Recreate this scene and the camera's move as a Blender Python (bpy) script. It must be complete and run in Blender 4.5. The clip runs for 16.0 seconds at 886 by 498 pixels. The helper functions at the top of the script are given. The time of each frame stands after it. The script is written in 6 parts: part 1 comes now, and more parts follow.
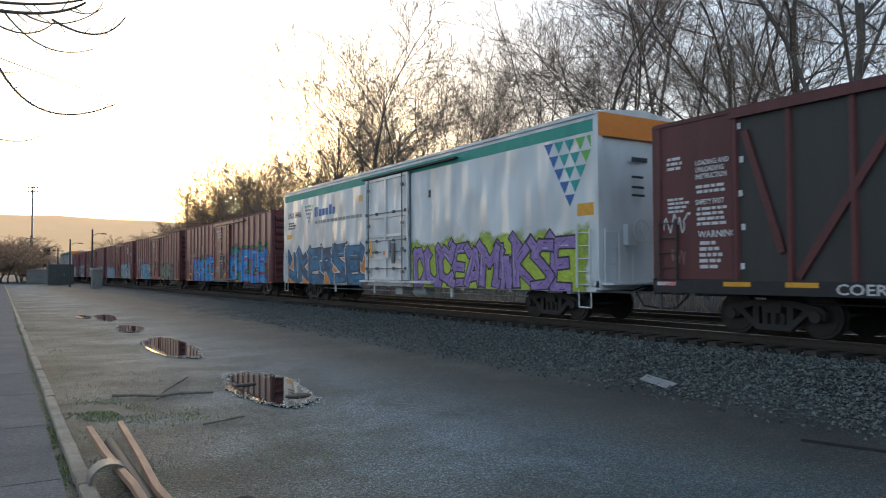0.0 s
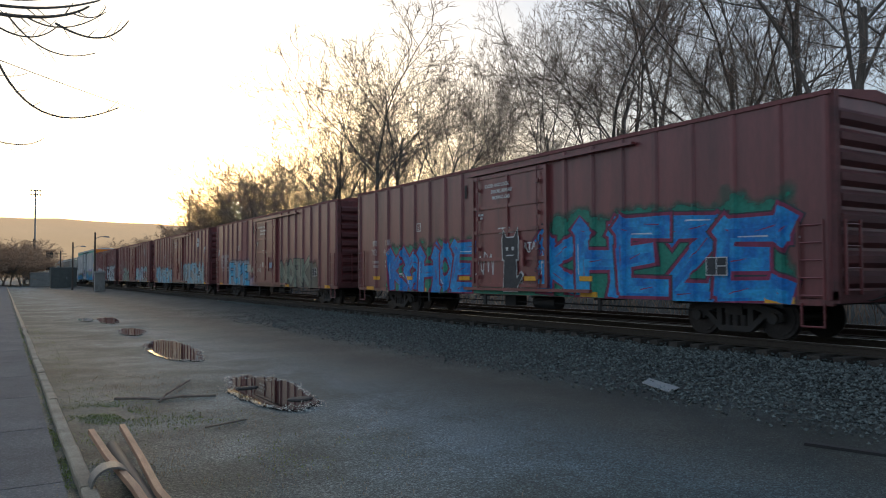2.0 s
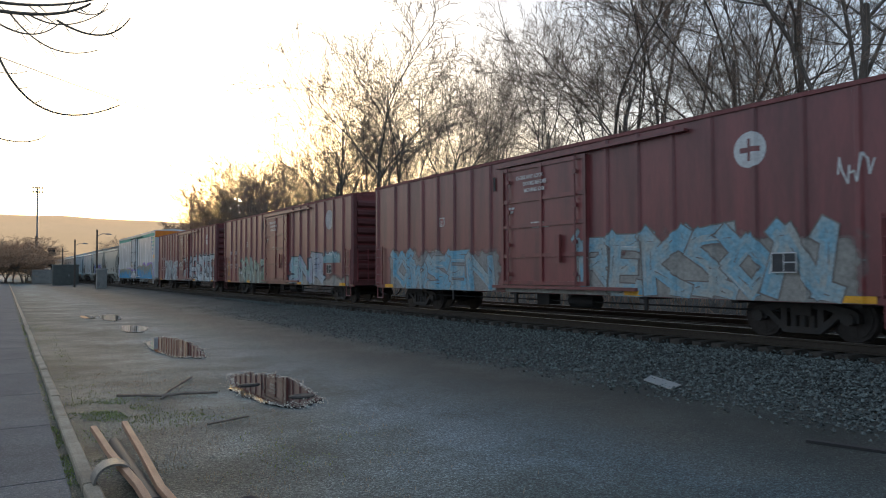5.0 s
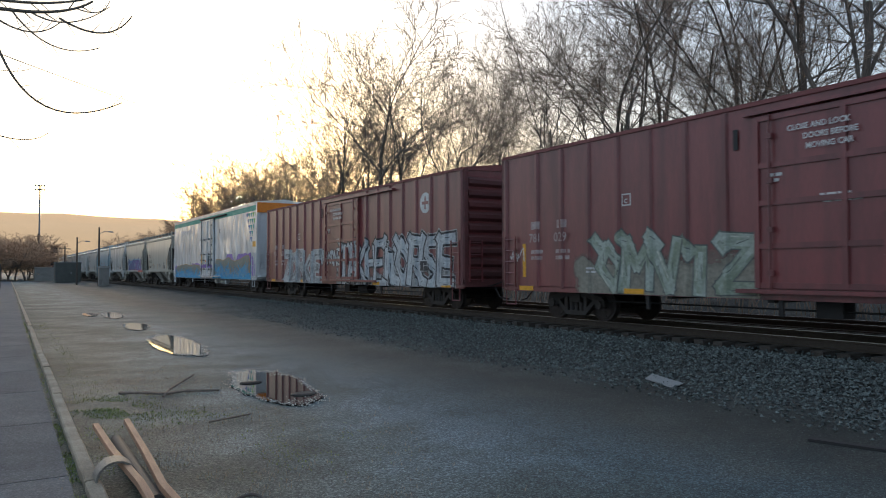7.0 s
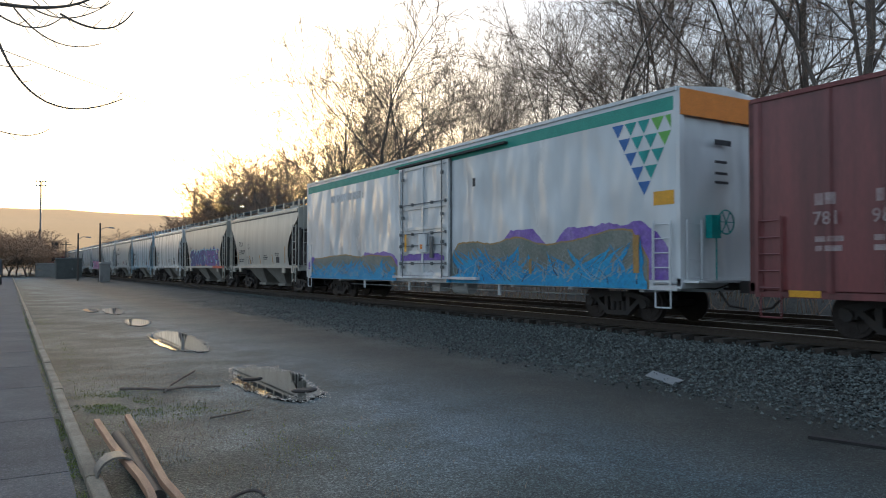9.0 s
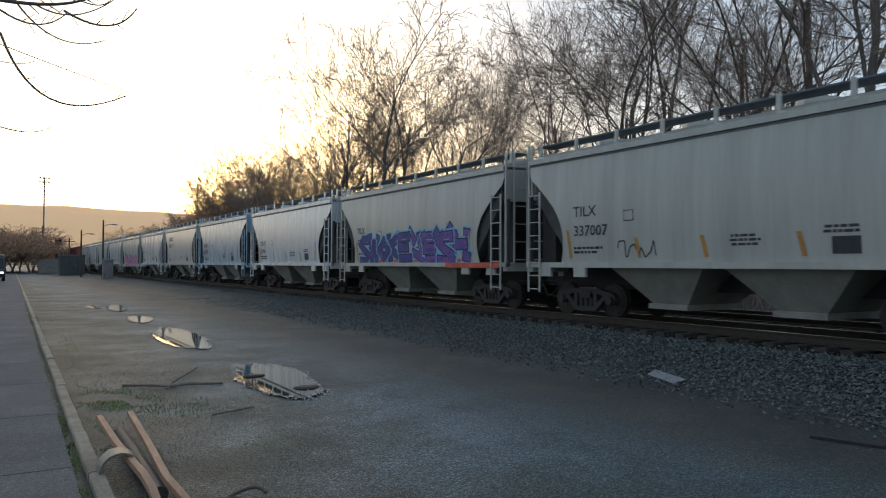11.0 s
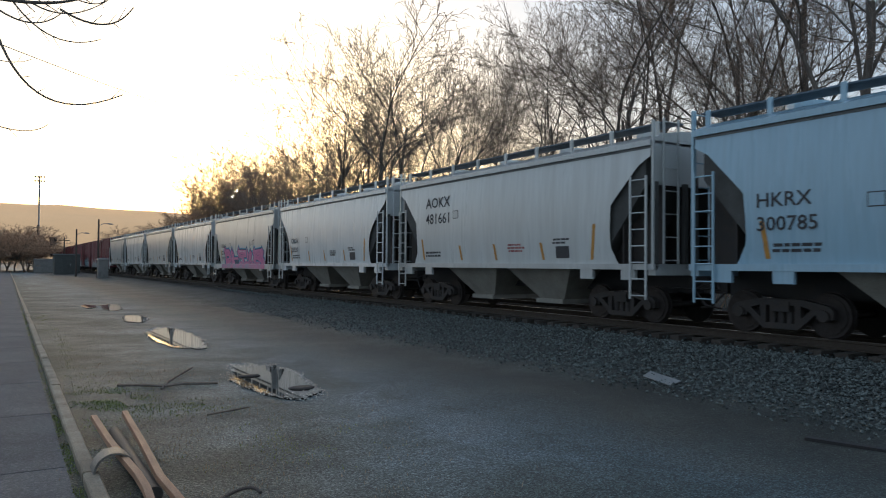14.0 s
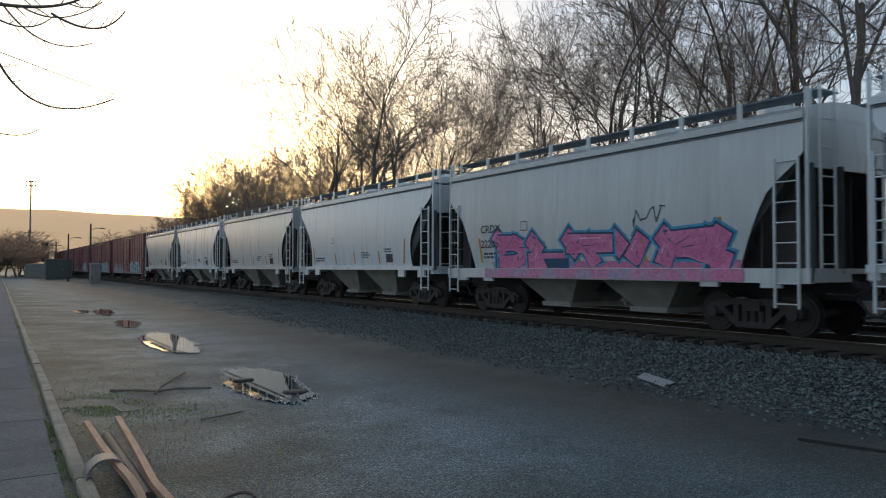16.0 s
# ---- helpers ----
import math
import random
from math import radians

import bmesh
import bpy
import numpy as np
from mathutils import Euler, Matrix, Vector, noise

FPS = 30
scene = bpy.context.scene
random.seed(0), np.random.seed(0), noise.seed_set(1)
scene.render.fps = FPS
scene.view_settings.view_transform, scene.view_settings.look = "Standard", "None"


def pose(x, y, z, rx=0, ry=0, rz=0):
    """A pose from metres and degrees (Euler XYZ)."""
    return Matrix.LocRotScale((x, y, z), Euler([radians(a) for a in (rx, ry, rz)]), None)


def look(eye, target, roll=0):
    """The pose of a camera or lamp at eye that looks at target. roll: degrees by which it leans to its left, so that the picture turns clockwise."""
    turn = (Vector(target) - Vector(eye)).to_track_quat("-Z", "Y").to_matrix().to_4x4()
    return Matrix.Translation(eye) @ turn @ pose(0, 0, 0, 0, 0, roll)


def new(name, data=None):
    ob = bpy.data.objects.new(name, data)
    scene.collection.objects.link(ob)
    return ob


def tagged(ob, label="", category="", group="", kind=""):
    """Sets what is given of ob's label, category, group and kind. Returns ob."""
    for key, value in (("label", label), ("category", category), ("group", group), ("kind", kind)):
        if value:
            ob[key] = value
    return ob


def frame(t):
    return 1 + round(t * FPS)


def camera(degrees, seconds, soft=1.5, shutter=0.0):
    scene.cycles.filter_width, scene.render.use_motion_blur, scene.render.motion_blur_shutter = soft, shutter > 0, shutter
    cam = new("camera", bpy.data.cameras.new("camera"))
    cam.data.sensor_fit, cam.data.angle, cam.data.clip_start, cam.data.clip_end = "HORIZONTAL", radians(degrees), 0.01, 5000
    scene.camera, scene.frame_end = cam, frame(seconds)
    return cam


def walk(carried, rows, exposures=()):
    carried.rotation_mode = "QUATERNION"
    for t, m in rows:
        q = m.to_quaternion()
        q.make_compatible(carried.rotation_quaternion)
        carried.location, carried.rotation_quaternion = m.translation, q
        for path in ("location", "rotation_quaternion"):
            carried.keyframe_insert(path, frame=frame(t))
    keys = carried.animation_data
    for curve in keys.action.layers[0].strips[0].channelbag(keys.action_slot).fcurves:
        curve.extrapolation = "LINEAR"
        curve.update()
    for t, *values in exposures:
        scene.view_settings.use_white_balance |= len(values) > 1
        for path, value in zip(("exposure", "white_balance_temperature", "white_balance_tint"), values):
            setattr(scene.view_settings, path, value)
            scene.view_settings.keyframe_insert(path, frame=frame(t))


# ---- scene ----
EYE = Vector((0.0, 0.0, 1.6))
RAIL = 0.32          # height of the rail head
TRACK = 13.77        # the track's middle line, along y
SPEED = 14.5         # the train's speed towards -y, metres a second

# ---- camera ----
cam = camera(62.6, 16.0, soft=1.05, shutter=0.1)
TURNS = (
(0, 32.000, 1.783, -0.253), (0.5, 32.015, 1.799, -0.381), (1, 31.973, 1.970, -0.159), (1.5, 31.867, 1.999, -0.190),
(2, 31.831, 2.048, -0.198), (2.5, 31.780, 1.983, -0.329), (3, 31.807, 1.895, -0.390), (3.5, 31.782, 1.846, -0.218),
(4, 31.739, 1.867, -0.188), (6.5, 31.618, 1.723, -0.161), (7, 31.565, 1.686, -0.119), (7.5, 31.565, 1.568, -0.168),
(8, 31.511, 1.529, -0.062), (8.5, 31.531, 1.490, -0.118), (9, 31.500, 1.420, -0.000), (11.5, 31.283, 1.257, 0.210),
(12, 31.212, 1.245, 0.003), (12.5, 31.196, 1.259, -0.118), (13, 31.247, 1.263, 0.107), (13.5, 31.394, 1.264, 0.299),
(14, 31.608, 1.328, 0.459), (14.5, 31.974, 1.469, 0.275), (15, 32.109, 1.476, 0.326), (15.5, 32.139, 1.518, 0.143),
(16, 32.111, 1.547, 0.137))


def aim(yaw, pitch, roll):
    """Yaw to the right of the track's direction, pitch upwards, roll, all in degrees."""
    a, p = radians(yaw), radians(pitch)
    way = Vector((math.sin(a) * math.cos(p), math.cos(a) * math.cos(p), math.sin(p)))
    return look(EYE, EYE + way, roll)


walk(cam, [(t, aim(y, p, r)) for t, y, p, r in TURNS], exposures=[(t, 1.2 + e, 5450, 9) for t, e in ((0, 0.4), (0.5, 0.24), (1, 0.04), (1.5, 0), (3.5, 0.02), (4, 0.18), (5.5, 0.2), (6.5, 0.18), (7, 0.24), (8.5, 0.28), (9, 0.25), (10.5, 0.08), (11.5, 0), (16, 0))])

# ---- sky and sun ----
SUN_TURN, SUN_RISE = 15.9, 5.0     # degrees to the right of the track's direction, and above the horizon
world = bpy.data.worlds.new("evening_sky")
scene.world = world
world.use_nodes = True
wn, wl = world.node_tree.nodes, world.node_tree.links
sky = wn.new("ShaderNodeTexSky")
sky.sky_type = "NISHITA"
sky.sun_disc = False
sky.sun_elevation, sky.sun_rotation = radians(SUN_RISE), radians(SUN_TURN)
sky.air_density, sky.dust_density, sky.ozone_density = 1.0, 3.5, 1.0
back = wn["Background"]
back.inputs["Strength"].default_value = 0.06
haze = wn.new("ShaderNodeMix")
haze.data_type, haze.blend_type = "RGBA", "ADD"
haze.inputs[0].default_value = 1.0
haze.inputs[7].default_value = (2.2, 2.32, 2.5, 1)      # thin even cloud over the whole sky
wl.new(sky.outputs["Color"], haze.inputs[6])
wl.new(haze.outputs[2], back.inputs["Color"])
sun_way = Vector((math.sin(radians(SUN_TURN)) * math.cos(radians(SUN_RISE)), math.cos(radians(SUN_TURN)) * math.cos(radians(SUN_RISE)), math.sin(radians(SUN_RISE))))
sun = new("sun", bpy.data.lights.new("sun", "SUN"))
sun.data.energy, sun.data.angle, sun.data.color = 2.0, radians(0.6), (1.0, 0.72, 0.42)
sun.matrix_world = look(sun_way * 100, (0, 0, 0))


# ---- materials ----
def mat(name, colour, rough=0.6, metal=0.0, other=None, scale=3.0, amount=0.35, grain=60.0, bump=0.15, stretch=(1, 1, 1), spread=0.0, emit=0.0, detail=6.0, contrast=(0.35, 0.7), speck=None, soil=None, vary=0.2, island=False, deep=0.02, coat=0.0):
    """A surface of two mottled colours with fine grain and relief, in metres of its object."""
    m = bpy.data.materials.new(name)
    m.use_nodes = True
    n, l = m.node_tree.nodes, m.node_tree.links
    b = n["Principled BSDF"]
    c = [*colour, 1.0]
    o = [*(other or [v * 0.6 for v in colour]), 1.0]
    co = n.new("ShaderNodeTexCoord")
    mp = n.new("ShaderNodeMapping")
    mp.inputs["Scale"].default_value = stretch
    l.new(co.outputs["Object"], mp.inputs["Vector"])
    info = n.new("ShaderNodeObjectInfo")
    add = n.new("ShaderNodeVectorMath")
    add.operation = "ADD"
    mul = n.new("ShaderNodeMath")
    mul.operation = "MULTIPLY"
    mul.inputs[1].default_value = 37.0
    l.new(info.outputs["Random"], mul.inputs[0])
    l.new(mp.outputs["Vector"], add.inputs[0])
    l.new(mul.outputs["Value"], add.inputs[1])
    big = n.new("ShaderNodeTexNoise")
    big.inputs["Scale"].default_value, big.inputs["Detail"].default_value, big.inputs["Roughness"].default_value = scale, detail, 0.62
    l.new(add.outputs["Vector"], big.inputs["Vector"])
    ramp = n.new("ShaderNodeMapRange")
    ramp.inputs["From Min"].default_value, ramp.inputs["From Max"].default_value = contrast
    ramp.inputs["To Max"].default_value = amount * 2
    l.new(big.outputs["Fac"], ramp.inputs["Value"])
    mix = n.new("ShaderNodeMix")
    mix.data_type = "RGBA"
    mix.inputs[6].default_value, mix.inputs[7].default_value = c, o
    l.new(ramp.outputs["Result"], mix.inputs[0])
    fine = n.new("ShaderNodeTexNoise")
    fine.inputs["Scale"].default_value, fine.inputs["Detail"].default_value = grain, 3.0 if grain > 3 else 0.6
    l.new(add.outputs["Vector"], fine.inputs["Vector"])
    vr = n.new("ShaderNodeMapRange")
    vr.inputs["From Min"].default_value, vr.inputs["From Max"].default_value = 0.3, 0.7
    vr.inputs["To Min"].default_value, vr.inputs["To Max"].default_value = 1 - vary * 1.1, 1 + vary
    l.new(fine.outputs["Fac"], vr.inputs["Value"])
    hsv = n.new("ShaderNodeHueSaturation")
    l.new(mix.outputs[2], hsv.inputs["Color"])
    if spread:
        sp = n.new("ShaderNodeMapRange")
        sp.inputs["To Min"].default_value, sp.inputs["To Max"].default_value = 1 - spread, 1 + spread
        l.new(n.new("ShaderNodeNewGeometry").outputs["Random Per Island"] if island else info.outputs["Random"], sp.inputs["Value"])
        m2 = n.new("ShaderNodeMath")
        m2.operation = "MULTIPLY"
        l.new(sp.outputs["Result"], m2.inputs[0])
        l.new(vr.outputs["Result"], m2.inputs[1])
        l.new(m2.outputs["Value"], hsv.inputs["Value"])
    else:
        l.new(vr.outputs["Result"], hsv.inputs["Value"])
    last = hsv.outputs["Color"]
    # tones by x: soil colours, and shade painted in as darker stops
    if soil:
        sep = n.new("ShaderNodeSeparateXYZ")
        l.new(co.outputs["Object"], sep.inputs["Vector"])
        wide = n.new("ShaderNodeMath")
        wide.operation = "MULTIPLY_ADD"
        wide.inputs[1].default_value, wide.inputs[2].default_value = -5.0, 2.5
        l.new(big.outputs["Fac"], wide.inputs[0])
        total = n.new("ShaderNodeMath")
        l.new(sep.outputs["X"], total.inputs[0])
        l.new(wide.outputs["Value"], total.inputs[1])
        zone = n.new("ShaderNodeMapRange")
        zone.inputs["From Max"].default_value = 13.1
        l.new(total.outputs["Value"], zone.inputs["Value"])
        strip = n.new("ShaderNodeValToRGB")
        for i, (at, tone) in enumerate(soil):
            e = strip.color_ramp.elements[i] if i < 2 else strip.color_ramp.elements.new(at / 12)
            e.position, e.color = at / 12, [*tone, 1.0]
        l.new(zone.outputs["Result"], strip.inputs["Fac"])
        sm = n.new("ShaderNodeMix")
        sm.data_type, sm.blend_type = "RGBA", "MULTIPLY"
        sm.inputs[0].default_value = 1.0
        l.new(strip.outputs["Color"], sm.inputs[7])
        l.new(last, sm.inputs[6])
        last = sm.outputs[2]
    if speck:
        vo = n.new("ShaderNodeTexVoronoi")
        vo.inputs["Scale"].default_value = speck[0]
        l.new(add.outputs["Vector"], vo.inputs["Vector"])
        sx = n.new("ShaderNodeSeparateColor")
        l.new(vo.outputs["Color"], sx.inputs["Color"])
        pw = n.new("ShaderNodeMath")
        pw.operation = "POWER"
        pw.inputs[1].default_value = 2.5
        l.new(sx.outputs["Red"], pw.inputs[0])
        sr = n.new("ShaderNodeMapRange")
        sr.inputs["To Min"].default_value, sr.inputs["To Max"].default_value = 1 - speck[1] * 0.45, 1 + speck[1] * 1.3
        l.new(pw.outputs["Value"], sr.inputs["Value"])
        h2 = n.new("ShaderNodeHueSaturation")
        l.new(sr.outputs["Result"], h2.inputs["Value"])
        l.new(last, h2.inputs["Color"])
        last = h2.outputs["Color"]
    l.new(last, b.inputs["Base Color"])
    rr = n.new("ShaderNodeMapRange")
    rr.inputs["To Min"].default_value, rr.inputs["To Max"].default_value = max(rough - 0.12, 0.02), min(rough + 0.12, 1)
    l.new(big.outputs["Fac"], rr.inputs["Value"])
    l.new(rr.outputs["Result"], b.inputs["Roughness"])
    b.inputs["Metallic"].default_value = metal
    b.inputs["Coat Weight"].default_value, b.inputs["Coat Roughness"].default_value = coat, 0.3
    if bump:
        bp = n.new("ShaderNodeBump")
        bp.inputs["Strength"].default_value, bp.inputs["Distance"].default_value = bump, deep
        l.new(fine.outputs["Fac"], bp.inputs["Height"])
        l.new(bp.outputs["Normal"], b.inputs["Normal"])
    if emit:
        b.inputs["Emission Color"].default_value, b.inputs["Emission Strength"].default_value = c, emit
    return m


RED = mat("oxide_red_paint", (0.225, 0.054, 0.054), 0.38, other=(0.13, 0.036, 0.036), scale=1.0, stretch=(1, 1.8, 0.22), amount=0.5, grain=25, bump=0.03, vary=0.1, spread=0.1, coat=0.5, contrast=(0.38, 0.66))
ROOFRED = mat("faded_roof_paint", (0.24, 0.075, 0.07), 0.6, other=(0.15, 0.05, 0.05), scale=2)
WHITE = mat("white_wagon_paint", (0.72, 0.74, 0.74), 0.24, other=(0.58, 0.60, 0.60), scale=0.7, stretch=(1, 1, 0.4), amount=0.3, grain=1.5, bump=0.9, vary=0.04, deep=0.34, coat=0.5)
HOPGREY = mat("pale_grey_wagon_paint", (0.56, 0.58, 0.56), 0.3, other=(0.42, 0.42, 0.39), scale=0.8, stretch=(1, 2.2, 0.2), amount=0.3, grain=5, bump=0.05, spread=0.12, vary=0.05, coat=0.9)
HOPWHITE = mat("white_hopper_paint", (0.66, 0.695, 0.69), 0.28, other=(0.60, 0.62, 0.60), scale=0.8, stretch=(1, 2.2, 0.2), amount=0.25, grain=5, bump=0.05, vary=0.05, coat=0.9)
HOPBLUE = mat("pale_blue_hopper_paint", (0.34, 0.51, 0.62), 0.28, other=(0.33, 0.47, 0.55), scale=0.8, stretch=(1, 2.2, 0.2), amount=0.25, grain=5, bump=0.05, vary=0.05, coat=0.9)
STEEL = mat("dark_grimy_steel", (0.035, 0.032, 0.03), 0.7, other=(0.06, 0.045, 0.035), scale=6)
DARK = mat("black_underframe_paint", (0.018, 0.018, 0.019), 0.6, other=(0.035, 0.03, 0.028), scale=5)
RAILTOP = mat("worn_rail_steel", (0.32, 0.29, 0.27), 0.32, 1.0, other=(0.2, 0.15, 0.12), scale=4)
RUST = mat("rusted_rail_steel", (0.055, 0.044, 0.031), 0.85, other=(0.045, 0.03, 0.024), scale=8)
TIE = mat("creosoted_sleeper_wood", (0.05, 0.042, 0.034), 0.9, other=(0.085, 0.074, 0.06), scale=4, stretch=(0.4, 6, 6), grain=90, bump=0.5, spread=0.25)
BALLAST = mat("grey_crushed_stone", (0.115, 0.134, 0.124), 0.75, other=(0.05, 0.058, 0.054), scale=14, amount=0.5, grain=60, bump=0.4, spread=0.7, island=True)
YARDSTONE = mat("pale_loose_stone", (0.145, 0.165, 0.155), 0.75, other=(0.08, 0.09, 0.085), scale=9, amount=0.5, spread=0.55, island=True)
HOPDARK = mat("weathered_grey_wagon_paint", (0.50, 0.495, 0.435), 0.4, other=(0.36, 0.35, 0.30), scale=0.8, stretch=(1, 2.2, 0.2), amount=0.4, grain=5, bump=0.05, vary=0.05, coat=0.6)
# boxcar ends: the shade between wagons is put into this darker red
ENDRED = mat("shade_dark_end_paint", (0.16, 0.05, 0.048), 0.6, other=(0.08, 0.035, 0.034), scale=1.3, stretch=(0.4, 1, 2), amount=0.5)
# the shade of the hoppers' end recesses, put into the sheets' colour
HOPBIN = mat("shade_dark_slope_sheet_paint", (0.085, 0.085, 0.078), 0.75, other=(0.05, 0.048, 0.043), scale=2)
HOPGRIME = mat("grimy_hopper_paint", (0.34, 0.32, 0.275), 0.7, other=(0.2, 0.185, 0.16), scale=2)
GRATING = mat("blue_grey_grating", (0.14, 0.18, 0.22), 0.5, 0.3, scale=4)
RODGREY = mat("dull_grey_rods", (0.16, 0.17, 0.17), 0.5, other=(0.1, 0.1, 0.1), scale=4)
# far twigs, with the sunset haze put into a paler orange-brown
HAZETWIG = mat("haze_tinted_orange_brown_twigs", (0.50, 0.32, 0.19), 0.9, other=(0.38, 0.25, 0.16), scale=3, bump=0)
TREEBARK = mat("grey_brown_bark", (0.20, 0.17, 0.14), 0.95, other=(0.11, 0.09, 0.075), scale=5, stretch=(3, 3, 0.6), grain=40, bump=0.5)
TWIG = mat("brown_twigs", (0.34, 0.25, 0.18), 0.9, other=(0.24, 0.175, 0.13), scale=3, bump=0)
ORANGE = mat("orange_paint", (0.8, 0.26, 0.02), 0.5, other=(0.65, 0.2, 0.02), scale=2)
GREEN = mat("sea_green_paint", (0.05, 0.36, 0.27), 0.5, other=(0.04, 0.28, 0.22), scale=2)


# ---- building helpers ----
class Shape:
    def __init__(self):
        self.v, self.f = [], []

    def add(self, pts, faces):
        k = len(self.v)
        self.v += [tuple(p) for p in pts]
        self.f += [tuple(i + k for i in f) for f in faces]
        return self

    def box(self, x0, x1, y0, y1, z0, z1):
        return self.add([(x0, y0, z0), (x1, y0, z0), (x1, y1, z0), (x0, y1, z0), (x0, y0, z1), (x1, y0, z1), (x1, y1, z1), (x0, y1, z1)],
                        [(0, 3, 2, 1), (4, 5, 6, 7), (0, 1, 5, 4), (1, 2, 6, 5), (2, 3, 7, 6), (3, 0, 4, 7)])

    def loft(self, rings, caps=True):
        n = len(rings[0])
        pts = [p for r in rings for p in r]
        faces = []
        for i in range(len(rings) - 1):
            for j in range(n):
                a, b = i * n + j, i * n + (j + 1) % n
                faces.append((a, b, b + n, a + n))
        if caps:
            faces.append(tuple(range(n - 1, -1, -1)))
            faces.append(tuple(range((len(rings) - 1) * n, len(rings) * n)))
        return self.add(pts, faces)

    def extrude_y(self, section, y0, y1):
        """A closed outline of (x, z) points drawn out along y."""
        return self.loft([[(x, y0, z) for x, z in section], [(x, y1, z) for x, z in section]])

    def extrude_x(self, section, x0, x1):
        """A closed outline of (y, z) points drawn out along x."""
        return self.loft([[(x0, y, z) for y, z in section], [(x1, y, z) for y, z in section]])

    def tube(self, p, q, r0, r1=None, n=6, caps=True):
        p, q = Vector(p), Vector(q)
        d = (q - p).normalized()
        a = d.orthogonal().normalized()
        b = d.cross(a)
        r1 = r0 if r1 is None else r1
        rings = [[c + (a * math.cos(t) + b * math.sin(t)) * r for t in [2 * math.pi * i / n for i in range(n)]] for c, r in ((p, r0), (q, r1))]
        return self.loft(rings, caps)

    def path(self, pts, r, n=6):
        for a, b in zip(pts, pts[1:]):
            self.tube(a, b, r, n=n)
        return self

    def mesh(self, name, material, smooth=False):
        me = bpy.data.meshes.new(name)
        me.from_pydata(self.v, [], self.f)
        me.materials.append(material)
        if smooth:
            me.shade_smooth()
        me.update()
        return me


def part(name, shape, material, parent=None, label="", smooth=False):
    ob = new(name, shape.mesh(name, material, smooth))
    ob.parent = parent
    return tagged(ob, label)


def thing(name, label, category, group="", kind="", at=None):
    ob = new(name)
    ob.empty_display_size = 0.2
    if at is not None:
        ob.matrix_basis = at
    return tagged(ob, label, category, group, kind)


def stuff(name, shape, material, label, category, kind="structure", smooth=False):
    return tagged(part(name, shape, material, None, "", smooth), label, category, "", kind)


MOVING = []      # (thing, its place along the track when the clip starts, its wheelsets)

# ---- ground ----
def rise(x, y):
    """The height of the ground: a flat yard, a low ballast bed, a bank under the wood."""
    z = -0.17 + 0.016 * noise.noise((x * 0.35, y * 0.35, 0.0))
    bed = min(max((x - 8.8) / 3.2, 0), 1)
    z += 0.21 * bed * bed * (3 - 2 * bed)
    if x > 20:
        z += min((x - 20) / 8, 1) * 1.2
    return z


xs = sorted({-3000, -1200, -500, -200, -90, -40, -20, -12, *[-6 + 0.45 * i for i in range(52)], *[17.5 + 2 * i for i in range(12)], 50, 70, 120, 250, 600, 1500, 3000})
ys = sorted({-400, -150, -60, -25, -10, *[-4 + 0.5 * i for i in range(70)], *[32 + 2.5 * i for i in range(40)], 140, 170, 210, 280, 400, 700, 1200, 2000, 4200})
g = Shape()
g.add([(x, y, rise(x, y)) for x in xs for y in ys],
      [(i * len(ys) + j, (i + 1) * len(ys) + j, (i + 1) * len(ys) + j + 1, i * len(ys) + j + 1) for i in range(len(xs) - 1) for j in range(len(ys) - 1)])
# soil and gravel tones across the yard; shade near the train painted in darker
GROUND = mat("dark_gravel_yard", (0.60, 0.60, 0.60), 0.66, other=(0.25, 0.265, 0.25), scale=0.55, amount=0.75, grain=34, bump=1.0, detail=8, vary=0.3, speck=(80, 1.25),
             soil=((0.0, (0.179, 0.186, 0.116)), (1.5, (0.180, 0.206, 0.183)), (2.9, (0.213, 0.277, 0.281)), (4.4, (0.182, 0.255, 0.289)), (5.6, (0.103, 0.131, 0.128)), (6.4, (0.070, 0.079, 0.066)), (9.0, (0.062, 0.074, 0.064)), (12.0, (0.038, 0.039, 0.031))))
stuff("ground", g, GROUND, "dark grey gravel yard with brown worn patches, shade painted in towards the train", "ground", smooth=True)

# ---- track ----
tie_mesh = Shape().box(-1.3, 1.3, -0.115, 0.115, -0.17, 0).mesh("sleeper", TIE)
rnd = random.Random(3)
RAIL_SECTION = [(-0.07, -0.17), (0.07, -0.17), (0.07, -0.155), (0.012, -0.135), (0.012, -0.045), (0.036, -0.035), (0.036, -0.004), (-0.036, -0.004), (-0.036, -0.035), (-0.012, -0.045), (-0.012, -0.135), (-0.07, -0.155)]


def lay_track(mid, group, label, count):
    for side in (-1, 1):
        x = mid + side * 0.7525
        rail = thing("rail", label, "rail", group, "structure")
        part("rail_web", Shape().extrude_y([(x + a, RAIL + b) for a, b in RAIL_SECTION], -30, 420), RUST, rail)
        part("rail_head", Shape().box(x - 0.033, x + 0.033, -30, 420, RAIL - 0.004, RAIL), RAILTOP, rail)
    bed = thing("track_bed", "row of creosoted wooden sleepers under the rails", "sleepers", "", "structure")
    for i in range(count):
        s = new("sleeper", tie_mesh)
        s.parent = bed
        s.matrix_basis = pose(mid + rnd.uniform(-0.04, 0.04), -8 + 0.52 * i, RAIL - 0.17 + rnd.uniform(-0.01, 0.005), 0, rnd.uniform(-0.4, 0.4), rnd.uniform(-1.2, 1.2))


lay_track(TRACK, "rails of the track", "worn steel rail with a bright running surface", 280)
lay_track(TRACK + 4.1, "rails of the far track", "worn steel rail of the track behind the train", 160)

# crushed stone of the bed
st = Shape()
